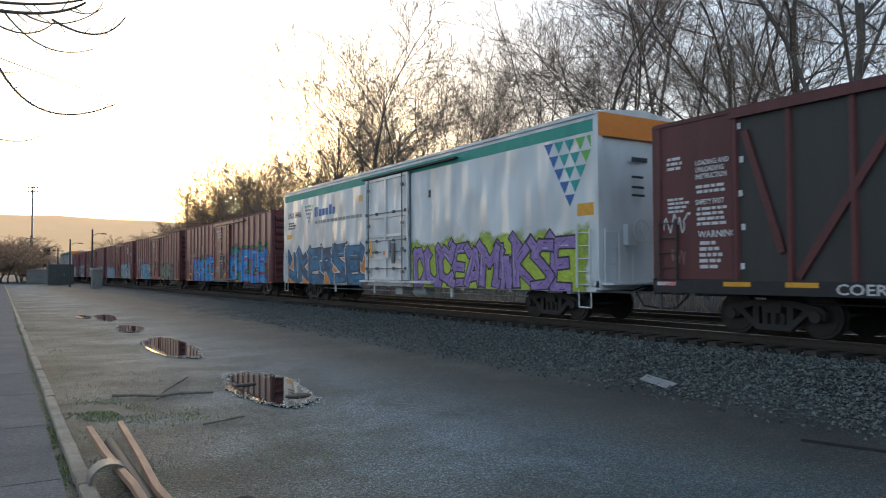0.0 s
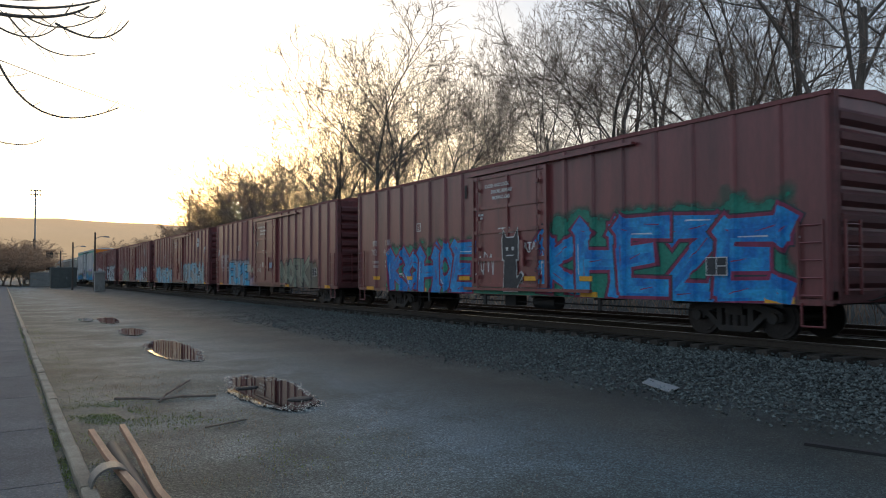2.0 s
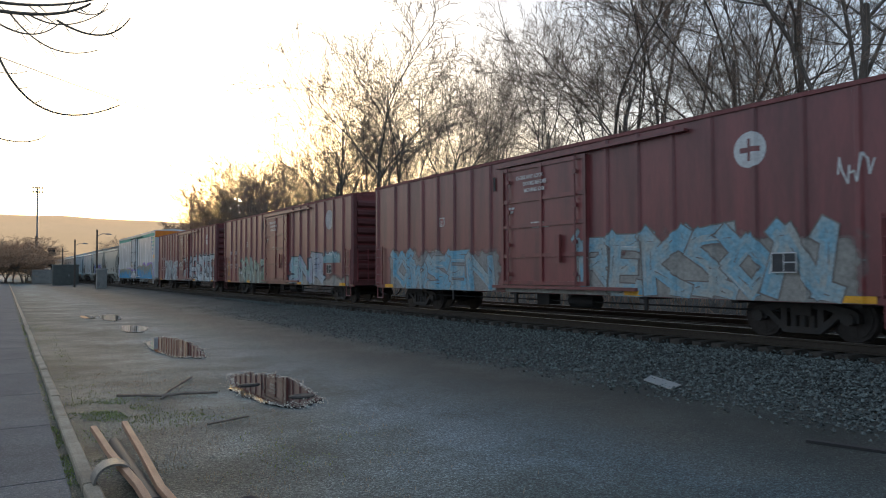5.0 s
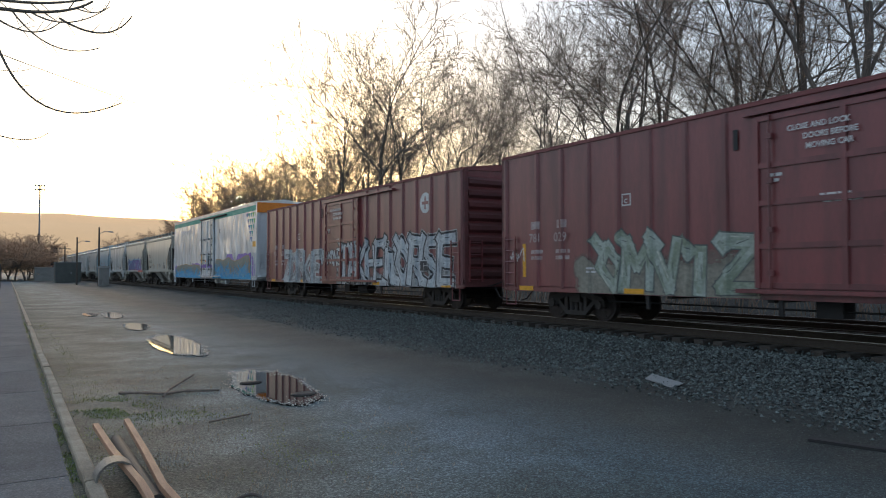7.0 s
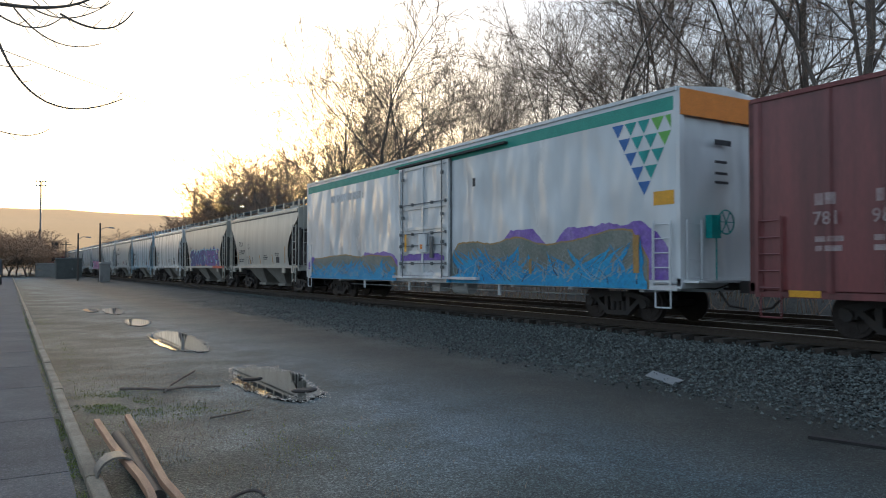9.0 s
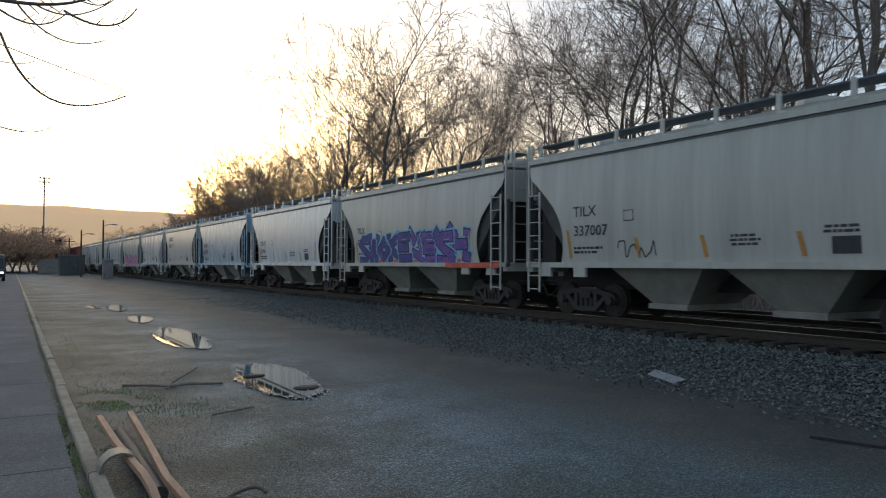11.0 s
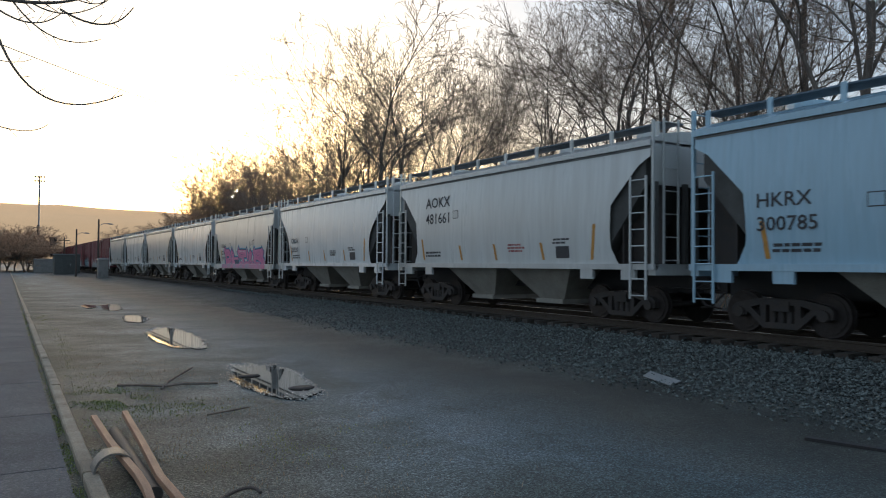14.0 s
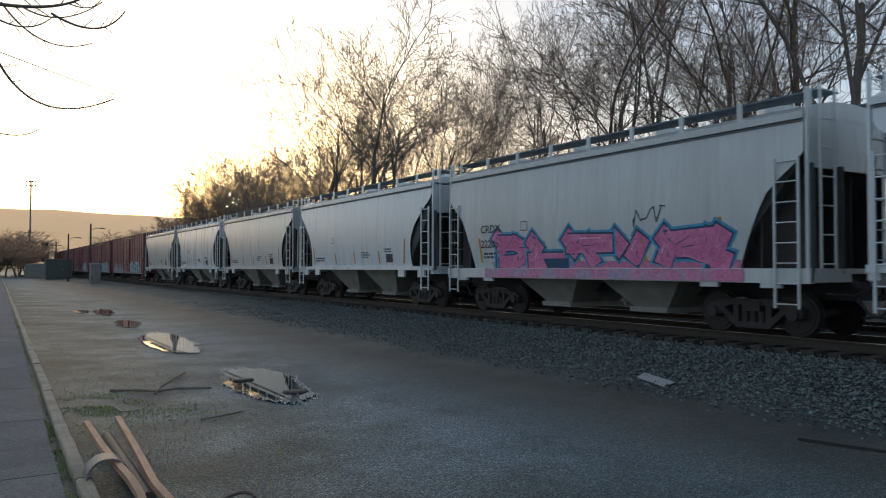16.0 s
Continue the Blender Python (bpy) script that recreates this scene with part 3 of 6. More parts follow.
# ---- trees ----
def grow(seed, height, levels, stem=0.5, limbs=(8, 11), thin=0.0062, split=None, twig=None):
    """A bare tree: trunk and limbs, and its twigs apart."""
    rnd = random.Random(seed)
    wood, twigs = Shape(), Shape()

    def tip(sh, p, q, r):
        d = (q - p).normalized()
        a = d.orthogonal().normalized() * r
        b = d.cross(a)
        sh.add([p + a, p - a * 0.5 + b * 0.87, p - a * 0.5 - b * 0.87, q], [(0, 1, 3), (1, 2, 3), (2, 0, 3)])

    def limb(p, d, length, r, level):
        last = level >= levels
        n = (8, 6, 4, 3, 2, 1)[level] if not last else (1 if level > 4 else 2)
        wob = 0.10 if level == 0 else 0.15 if level < 3 else 0.09
        pts, rs = [p], [r]
        for i in range(n):
            d = (d + Vector((rnd.gauss(0, wob), rnd.gauss(0, wob), rnd.gauss(0.05 if level < 2 else 0.01, 0.1)))).normalized()
            p = p + d * (length / n)
            pts.append(p)
            rs.append(max(r * (1 - (0.6 if level == 0 else 0.75) * (i + 1) / n), 0.007))
        sh = wood if level < 3 else twigs
        for i in range(n):
            if level >= 3 and i == n - 1:
                tip(sh, pts[i], pts[i + 1], rs[i])
            else:
                sh.tube(pts[i], pts[i + 1], rs[i], rs[i + 1], n=(8, 6, 4, 3, 3, 3)[level], caps=False)
        if last:
            return
        kids = (rnd.randint(*limbs), *(split or (9, 7, 5, 2)))[level] if stem < 0.6 else (rnd.randint(*limbs), 7, 4, 3, 2)[level]
        for k in range(kids):
            f = (k + rnd.uniform(0.1, 0.9)) / kids
            f = 0.5 + 0.5 * f if level == 0 and stem < 0.6 else 0.12 + 0.88 * f
            i = min(int(f * n), n - 1)
            q = pts[i].lerp(pts[i + 1], f * n - i)
            ax = (pts[i + 1] - pts[i]).normalized()
            side = ax.orthogonal().normalized()
            side.rotate(Matrix.Rotation(k * 2.4 + rnd.uniform(-0.7, 0.7), 3, ax))
            ang = rnd.uniform(0.35, 0.95) if level == 0 else rnd.uniform(0.45, 1.0) if level == 1 else rnd.uniform(0.45, 0.98)
            dd = (ax * math.cos(ang) + side * math.sin(ang) + Vector((0, 0, 0.1 if level < 2 else 0.12))).normalized()
            if level == 0:
                ll = height * ((0.62 - 0.12 * f) if stem < 0.6 else (0.34 - 0.16 * f)) * rnd.uniform(0.75, 1.05) * (1.3 - 0.62 * ang)
            elif level == 1:
                ll = height * 0.26 * (1.25 - 0.85 * f) * rnd.uniform(0.7, 1.1) * (1 if stem < 0.6 else 0.5)
            else:
                ll = length * 0.5 * (1.2 - 0.6 * f) * rnd.uniform(0.6, 1.1)
            limb(q, dd, max(ll, 0.25), max(rs[i] * rnd.uniform(0.45, 0.62), thin), level + 1)

    limb(Vector((0, 0, -0.3)), Vector((rnd.uniform(-0.12, 0.12), rnd.uniform(-0.12, 0.12), 1)).normalized(), height * stem, height * 0.0076, 0)
    return wood.mesh("trunk", TREEBARK), twigs.mesh("crown", twig or TWIG), sorted(v[2] for v in twigs.v)[int(0.997 * len(twigs.v))]


KINDS = [grow(11 + i, 16, 5, 0.4 + 0.05 * (i % 3), (5, 7)) for i in range(5)]
SLIM = [grow(41 + i, 13, 4, 0.9, (11, 14)) for i in range(5)]
FAR = [grow(11 + i, 16, 5, 0.4 + 0.05 * (i % 3), (5, 7), 0.0115, (9, 6, 4, 2)) for i in range(4)]
LOW = [grow(91 + i, 13, 4, 0.38, (8, 10), 0.015, None, HAZETWIG) for i in range(3)]
BUSH = [grow(71 + i, 9, 4, 0.3, (9, 12), 0.013, None, HAZETWIG) for i in range(3)]


def tree(kind, x, y, h, turn, label="tall bare deciduous tree behind the railway", fat=1.0):
    if y > 55 and abs(math.degrees(math.atan2(x, y)) - SUN_TURN) < 0.6:      # the gap in which the sun stands
        return None
    t = thing("tree", label, "tree", "trees along the railway")
    k = h / kind[2]
    t.matrix_basis = pose(x, y, rise(x, y), 0, 0, turn) @ Matrix.Diagonal((k * fat, k * fat, k, 1))
    for nm, me in zip(("trunk", "crown"), kind):
        o = new(nm, me)
        o.parent = t
    return t


def crest(y):
    """How high the wood stands along the track."""
    table = ((0, 20), (14, 18), (24, 15.5), (30, 14.0), (36, 15), (40, 14.5), (46, 15.5), (52, 17.5), (58, 17.5), (63, 15), (67, 13.5), (76, 14.0), (88, 15), (98, 14.8), (108, 10), (130, 9), (190, 9))
    for (a, p), (b, q) in zip(table, table[1:]):
        if a <= y <= b:
            return p + (q - p) * (y - a) / (b - a)
    return 8


rnd = random.Random(21)
for k, x, y, h, turn, fat in ((0, 24.0, 48.5, 19.6, 20, 1.3), (1, 24.0, 38.0, 15.4, 200, 0.95), (2, 25.0, 36.0, 15.8, 75, 0.9), (3, 23.0, 23.5, 17.0, 120, 1.35), (4, 24.0, 55.0, 18.3, 10, 1.0),
                             (3, 23.0, 13.2, 21, 40, 1.2), (2, 24.5, 28.5, 15.5, 310, 0.9), (0, 25.5, 18.5, 18.5, 150, 1.0), (4, 24.5, 8.5, 20, 260, 1.1), (3, 24.5, 72.0, 14.5, 30, 1.1), (0, 25, 79.0, 15.0, 290, 0.9), (2, 26.5, 90.0, 14.2, 140, 0.8), (4, 27, 64, 15.5, 80, 1.0), (1, 24.0, 56.5, 18.5, 200, 1.2), (2, 26, 51, 18.6, 100, 1.1), (0, 27.5, 27, 16.0, 130, 1.1), (4, 27, 22.5, 18.0, 330, 1.1)):
    tree((FAR if y > 44 else KINDS)[k % 4 if y > 44 else k], x, y, h, turn, "broad bare deciduous tree behind the railway", fat)
y = 1.0
while y < 92:
    for x0 in ((24.8, 28.5, 33.5) if y < 36 else (24.5, 28, 33)):
        if x0 > 30 and rnd.random() < 0.45:
            continue
        x = x0 + rnd.uniform(-1.6, 1.6)
        heavy = rnd.random() < 0.3
        tree(((KINDS if y < 44 else FAR) if heavy else SLIM)[rnd.randrange(4)], x, min(y * x / 24 + rnd.uniform(-1.5, 1.5), 98), crest(y) * (x / 24) ** 0.6 * rnd.uniform(0.58, 0.8 if 22 < y < 50 else 0.9), rnd.uniform(0, 360), "slender young bare tree in the wood behind the railway", rnd.uniform(0.85, 1.3))
    y += rnd.uniform(2.8, 4.2)
for a, d, h, turn in ((13.6, 104, 10.2, 20), (14.2, 100, 11.8, 95), (14.8, 97, 12.6, 170), (15.2, 99, 12.6, 250), (16.6, 95, 14.2, 310), (17.1, 92, 14.6, 40), (17.8, 90, 14.9, 130), (18.6, 86, 14.6, 220), (12.2, 120, 8.8, 66)):
    tree(LOW[int(turn) % 3], d * math.sin(radians(a)), d * math.cos(radians(a)), h, turn, "low bare tree at the far end of the wood", 1.0)
for i in range(30):
    y = rnd.uniform(88, 180)
    tree(BUSH[i % 3], rnd.uniform(23, 34), y, rnd.uniform(6, 9.5), rnd.uniform(0, 360), "low bare tree at the far end of the wood", 1.5)
for i in range(11):
    tree(FAR[i % 4], 24.2 + 1.4 * (i % 3), 80 + 2.3 * i, 11.3 - 0.2 * i, i * 77, "low bare tree at the far end of the wood", 1.15)
for i in range(34):
    y = rnd.uniform(152, 190)
    tree(BUSH[i % 3], rnd.uniform(-16, 7.5), y, rnd.uniform(5.5, 9.0), rnd.uniform(0, 360), "bushy bare tree beside the far end of the path", 1.9)

# undergrowth of the wood
br = Shape()
for i in range(5200):
    y = rnd.uniform(-6, 150)
    x = 20.5 + 14 * rnd.random() ** 1.5
    p = Vector((x, y, rise(x, y) - 0.05))
    h = rnd.uniform(0.8, 3.6)
    for k in range(2):
        q = p + Vector((rnd.gauss(0, 0.25), rnd.gauss(0, 0.25), h * rnd.uniform(0.35, 0.6)))
        br.tube(p, q, 0.018, 0.01, n=3, caps=False)
        p = q
stuff("undergrowth", br, TWIG, "tangled bare undergrowth at the edge of the wood", "undergrowth", "stuff")

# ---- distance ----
# the evening haze is put into the hill's colour and a faint glow
HILL = mat("haze_painted_far_hillside", (0.50, 0.31, 0.15), 1.0, other=(0.42, 0.27, 0.14), scale=0.01, bump=0, emit=0.33)
hill = Shape()
cols = []
for i in range(61):
    a = radians(-40 + i * 2.0)
    e = 0.0675 + 0.0025 * math.sin(i * 0.55 - 10) + 0.0008 * math.sin(i * 2.3 + 1) - 0.02 * max(0, (i - 27) / 10) ** 1.5
    e = max(e, 0.03)
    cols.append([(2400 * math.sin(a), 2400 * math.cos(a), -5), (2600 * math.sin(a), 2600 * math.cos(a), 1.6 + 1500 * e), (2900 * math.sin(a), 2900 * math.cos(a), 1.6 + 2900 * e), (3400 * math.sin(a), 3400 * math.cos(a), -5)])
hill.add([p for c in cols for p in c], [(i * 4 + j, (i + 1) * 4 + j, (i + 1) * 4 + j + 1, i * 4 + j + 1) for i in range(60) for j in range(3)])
stuff("backdrop", hill, HILL, "long wooded hill with the evening haze painted into its colour and glow", "hill", smooth=True)

# ---- paint on the wagons ----
PAINTS = {}


def spray(a, b=None):
    """Sprayed paint that fades between two colours."""
    key = (a, b)
    if key not in PAINTS:
        PAINTS[key] = mat("spray_paint", a, 0.5, other=b or tuple(v * 0.75 for v in a), scale=1.3, amount=0.5, grain=14, bump=0.02, contrast=(0.4, 0.6))
    return PAINTS[key]


def mist(colour, z0, z1, y0, y1, ragged, cover, seed):
    """Thin sprayed paint: full at its foot, broken up by noise towards the top and both ends."""
    m = spray(colour, tuple(v * 0.8 for v in colour)).copy()
    m.name = "thin_spray_paint"
    n, l = m.node_tree.nodes, m.node_tree.links
    co = n.new("ShaderNodeTexCoord")
    sep = n.new("ShaderNodeSeparateXYZ")
    l.new(co.outputs["Object"], sep.inputs["Vector"])
    cloud = n.new("ShaderNodeTexNoise")
    cloud.noise_dimensions = "4D"
    cloud.inputs["W"].default_value = seed * 1.7
    cloud.inputs["Scale"].default_value, cloud.inputs["Detail"].default_value = 1.6, 5.0
    l.new(co.outputs["Object"], cloud.inputs["Vector"])

    def math_node(kind, a, b):
        x = n.new("ShaderNodeMath")
        x.operation = kind
        for i, v in enumerate((a, b)):
            if isinstance(v, (int, float)):
                x.inputs[i].default_value = v
            else:
                l.new(v, x.inputs[i])
        return x.outputs["Value"]

    def ramp(value, low, high):
        x = n.new("ShaderNodeMapRange")
        x.interpolation_type = "SMOOTHSTEP"
        x.inputs["From Min"].default_value, x.inputs["From Max"].default_value = low, high
        l.new(value, x.inputs["Value"])
        return x.outputs["Result"]

    drift = math_node("MULTIPLY", math_node("SUBTRACT", cloud.outputs["Fac"], 0.5), ragged * 4)
    top = ramp(math_node("SUBTRACT", math_node("ADD", drift, z1), sep.outputs["Z"]), -0.12, 0.22)
    ends = math_node("MULTIPLY", ramp(math_node("ADD", math_node("SUBTRACT", sep.outputs["Y"], y0), drift), 0.0, 0.35), ramp(math_node("ADD", math_node("SUBTRACT", y1, sep.outputs["Y"]), drift), 0.0, 0.35))
    l.new(math_node("MULTIPLY", math_node("MULTIPLY", top, ends), cover), n["Principled BSDF"].inputs["Alpha"])
    return m


# letters as strokes on a grid of four by four
SKELETON = {"A": "00 24 40|11 31", "B": "00 04 33 02|02 32 30 00", "C": "43 24 03 01 20 41", "D": "00 04 24 42 20 00", "E": "44 04 00 40|02 32", "F": "00 04 44|02 32", "H": "00 04|40 44|02 42",
            "I": "20 24", "J": "34 31 20 01", "K": "00 04|44 02 40", "L": "04 00 40", "M": "00 04 22 44 40", "N": "00 04 40 44", "O": "20 02 24 42 20", "R": "00 04 34 32 02|22 40", "S": "44 14 03 22 41 30 00",
            "T": "04 44|24 20", "U": "04 01 20 41 44", "V": "04 20 44", "W": "04 10 23 30 44", "X": "00 44|04 40", "Z": "04 44 00 40"}


class Side:
    """The camera's side of a wagon: places by the way from its far end, u, and the height over the rail, z."""

    def __init__(self, car, length, half, posts=(), door=None, bulge=None):
        self.car, self.length, self.half, self.bulge = car, length, half, bulge
        cuts = set()
        for p in posts:
            cuts |= {p - 0.085, p - 0.041, p + 0.041, p + 0.085}
        if door:
            cuts |= {door[0] - 0.02, door[1] + 0.02}
        self.posts, self.door = posts, door
        self.cuts = sorted(length - c for c in cuts)

    def x(self, u, z):
        y = self.length - u
        out = 0.0
        if self.bulge:
            k = min(max((z - self.bulge[0]) / (self.bulge[1] - self.bulge[0]), 0), 1)
            out = 0.07 * math.sin(k * math.pi)
        for p in self.posts:
            d = abs(y - p)
            if d < 0.085:
                out = max(out, 0.062 * min((0.085 - d) / 0.042, 1))
        if self.door and self.door[0] - 0.015 < y < self.door[1] + 0.015:
            out = 0.074
        return -self.half - out

    def patch(self, sh, pts, off):
        """A flat convex outline of (u, z) laid over the panels and posts."""
        lo, hi = min(p[0] for p in pts), max(p[0] for p in pts)
        edges = [lo] + [c for c in self.cuts if lo < c < hi] + [hi]
        for a, b in zip(edges, edges[1:]):
            poly = pts
            for lim, keep in ((a, 1), (b, -1)):
                out = []
                for p, q in zip(poly, poly[1:] + poly[:1]):
                    ip, iq = (p[0] - lim) * keep >= -1e-9, (q[0] - lim) * keep >= -1e-9
                    if ip:
                        out.append(p)
                    if ip != iq:
                        f = (lim - p[0]) / (q[0] - p[0])
                        out.append((lim, p[1] + (q[1] - p[1]) * f))
                poly = out
                if len(poly) < 3:
                    break
            if len(poly) >= 3 and b - a > 1e-4:
                mid = (a + b) / 2
                v = []
                for u, z in poly:
                    uu = u + (mid - u) * 0.001
                    v.append((self.x(uu, z) - off, self.length - u, z))
                area = sum(p[0] * q[1] - q[0] * p[1] for p, q in zip(poly, poly[1:] + poly[:1]))
                sh.add(v, [tuple(range(len(v))) if area > 0 else tuple(range(len(v) - 1, -1, -1))])

    def bar(self, u0, u1, z0, z1, material, name="marking", off=0.004, label=""):
        sh = Shape()
        self.patch(sh, [(u0, z0), (u1, z0), (u1, z1), (u0, z1)], off)
        return part(name, sh, material, self.car, label)

    def bars(self, u0, z0, rows, width, height, material, seed=0, ragged=0.3):
        """Lines of writing too small to read, as plain bars."""
        r = random.Random(seed)
        sh = Shape()
        for i in range(rows):
            z = z0 - i * height * 1.7
            u = u0 + r.uniform(0, ragged * 0.3) * width
            end = u0 + width * (1 - r.uniform(0, ragged))
            while u < end - 0.05:
                w = min(r.uniform(0.6, 1.8) * height * 2, end - u)
                self.patch(sh, [(u, z), (u + w, z), (u + w, z + height), (u, z + height)], 0.005)
                u += w + height * 0.5
        part("small_print", sh, material, self.car)

    def text(self, words, u, z, size, material, wide=1.0, off=0.006):
        cu = bpy.data.curves.new("lettering", "FONT")
        cu.body, cu.size, cu.resolution_u, cu.offset = words, size / 0.7, 2, 0.004
        ob = bpy.data.objects.new("lettering", cu)
        scene.collection.objects.link(ob)
        me = bpy.data.meshes.new_from_object(ob.evaluated_get(bpy.context.evaluated_depsgraph_get()))
        bpy.data.objects.remove(ob)
        base = min(self.x(u + i * 0.03, z + j * size) for j in (0, 0.5, 1) for i in range(int(max(v.co.x for v in me.vertices) * wide / 0.03) + 2))
        for v in me.vertices:
            a, b = v.co.x * wide, v.co.y
            v.co = (base - off, self.length - u - a, z + b)
        me.materials.clear()
        me.materials.append(material)
        o = new("lettering", me)
        o.parent = self.car
        return o

    def piece(self, word, u0, u1, z0, z1, fill, fill2, line, seed, weight=0.16, edge=None, shine=(0.8, 0.85, 0.88), tilt=0.12, rim=0.045):
        """A sprayed word in thick letters: each letter its own layers of edge, outline, fill and shine."""
        r = random.Random(seed)
        n = len(word)
        w = (u1 - u0) / n
        weight = min(weight * 0.85, w * 0.16)
        for i, ch in enumerate(word):
            a, b = u0 + w * i + weight * 0.55, u0 + w * (i + 1) - weight * 0.25
            lo, hi = z0 + weight * 0.9 + r.uniform(-0.05, 0.06), z1 - weight * 0.9 + r.uniform(-0.14, 0.1)
            lean = r.uniform(-tilt, tilt)
            bow = r.uniform(-0.1, 0.1) * (hi - lo)
            lines = []
            for chain in SKELETON.get(ch, SKELETON["O"]).split("|"):
                pts = []
                for c in chain.split():
                    fx, fz = int(c[0]) / 4, int(c[1]) / 4
                    pts.append(Vector((a + (b - a) * fx + lean * (fz - 0.5) + r.uniform(-0.05, 0.05) * w, lo + (hi - lo) * fz + bow * math.sin(fx * math.pi) + r.uniform(-0.03, 0.03))))
                lines.append(pts)
            for corner, way in (((a, hi), (-1, 1)), ((b, lo), (1, -0.3)), ((b, hi), (0.6, 1)))[:r.randint(1, 3) if tilt > 0.15 else 0]:
                p = Vector(corner)
                lines.append([p - Vector(way) * 0.12, p + Vector(way) * r.uniform(0.05, 0.2)])
            base = 0.006 + 0.0034 * (i % 3)
            layers = [("letter_edge", 0.1, edge, None)] * bool(edge) + [("letter_outline", rim, line, None), ("letter_fill", 0.0, fill, fill2), ("letter_shade", -0.55, fill2, fill)]
            for j, (nm, grow_by, colour, other) in enumerate(layers):
                sh, k = Shape(), 0
                for pts in lines:
                    for m, (p, q) in enumerate(zip(pts, pts[1:])):
                        d = (q - p).normalized()
                        no = Vector((-d.y, d.x))
                        t0 = weight * (1.15 - 0.3 * m / max(len(pts) - 1, 1))
                        t1 = t0 * 0.88
                        if nm == "letter_shade":
                            p2, q2, s0, s1 = p - Vector((0, t0 * 0.3)), q - Vector((0, t1 * 0.3)), t0 * 0.4, t1 * 0.4
                        else:
                            p2, q2, s0, s1 = p - d * (t0 * 0.6 + grow_by), q + d * (t1 * 0.6 + grow_by), t0 + grow_by, t1 + grow_by
                        quad = [p2 + no * s0, p2 - no * s0, q2 - no * s1, q2 + no * s1]
                        self.patch(sh, [(v.x, min(max(v.y, z0 - 0.02), z1 + 0.3)) for v in quad], base + j * 0.0011 + k * 0.00012)
                        k += 1
                part(nm, sh, spray(colour, other), self.car)
            sh = Shape()
            for pts in lines:
                for p, q in zip(pts, pts[1:]):
                    d = (q - p).normalized()
                    no = Vector((-d.y, d.x)) * 0.014
                    f = r.uniform(0.1, 0.5)
                    p2, q2 = p.lerp(q, f) - no * 4, p.lerp(q, f + 0.35) + no * r.uniform(-6, 6)
                    self.patch(sh, [tuple(v) for v in (p2 + no, p2 - no, q2 - no * 0.4, q2 + no * 0.4)], base + 0.0042)
            part("letter_crack", sh, spray(line), self.car)
            sh = Shape()
            for pts in lines[:1]:
                p, q = pts[0].lerp(pts[1], 0.25), pts[0].lerp(pts[1], 0.8)
                d = (q - p).normalized()
                no = Vector((-d.y, d.x))
                c = no * weight * 0.62
                self.patch(sh, [tuple(v) for v in (p + c + no * 0.018, p + c - no * 0.018, q + c - no * 0.01, q + c + no * 0.01)], base + 0.0046)
            part("letter_shine", sh, spray(shine), self.car)

    def haze_of_paint(self, u0, u1, z0, z1, colour, seed=0, ragged=0.35, off=0.003, cover=1.0):
        """Overspray: a thin coat that thins out towards its upper edge and its ends."""
        sh = Shape()
        self.patch(sh, [(u0, z0), (u1, z0), (u1, z1 + 0.3), (u0, z1 + 0.3)], off)
        return part("overspray", sh, mist(colour, z0, z1, self.length - u1, self.length - u0, ragged, cover, seed), self.car)

    def scribble(self, u, z, w, h, material, seed):
        """A quick tag of thin looping lines."""
        r = random.Random(seed)
        sh = Shape()
        pts = [Vector((u + w * i / 13 + r.uniform(-0.5, 0.5) * w / 9, z + r.uniform(0, h))) for i in range(14)]
        for k, (p, q) in enumerate(zip(pts, pts[1:])):
            d = (q - p).normalized()
            nn = Vector((-d.y, d.x)) * 0.016
            self.patch(sh, [tuple(v) for v in (p + nn, p - nn, q - nn, q + nn)], 0.006 + k * 0.0002)
        part("tag", sh, material, self.car)


SIGNWHITE = mat("white_stencil_paint", (0.72, 0.72, 0.7), 0.6, scale=6, amount=0.3, other=(0.5, 0.45, 0.43))
SIGNBLACK = mat("black_stencil_paint", (0.03, 0.03, 0.035), 0.6, scale=6, amount=0.3, other=(0.08, 0.08, 0.08))
YELLOW = mat("yellow_reflective_tape", (0.85, 0.42, 0.02), 0.4, scale=6, amount=0.25)
LOGOBLUE = mat("logo_blue_paint", (0.05, 0.17, 0.48), 0.5, scale=3)
LOGOTEAL = mat("logo_teal_paint", (0.03, 0.38, 0.34), 0.5, scale=3)
LOGOGREEN = mat("logo_green_paint", (0.2, 0.55, 0.1), 0.5, scale=3)
FADEDWHITE = mat("faded_white_stencil_paint", (0.46, 0.38, 0.37), 0.6, scale=4, amount=0.5, other=(0.3, 0.18, 0.17))
PATCH = mat("faded_red_repaint", (0.32, 0.12, 0.10), 0.6, other=(0.26, 0.09, 0.08), scale=3)


def wordmark(sd, u, z, size, number, material):
    """The operator's name as plain bars, in two blocks, with the wagon's number under it."""
    for k in range(4):
        uu = u + (k % 2) * size * 0.95 + (k // 2) * size * 4.6
        sd.bar(uu, uu + size * 0.7, z + size * 1.5, z + size * 2.4, material)
    a, b = number.split()
    sd.text(a, u, z, size, material)
    sd.text(b, u + size * 4.4, z, size, material)
    sd.bars(u, z - size * 1.3, 2, size * 2.4, size * 0.42, material, 3, 0.05)
    sd.bars(u + size * 4.4, z - size * 1.3, 2, size * 2.4, size * 0.42, material, 4, 0.05)


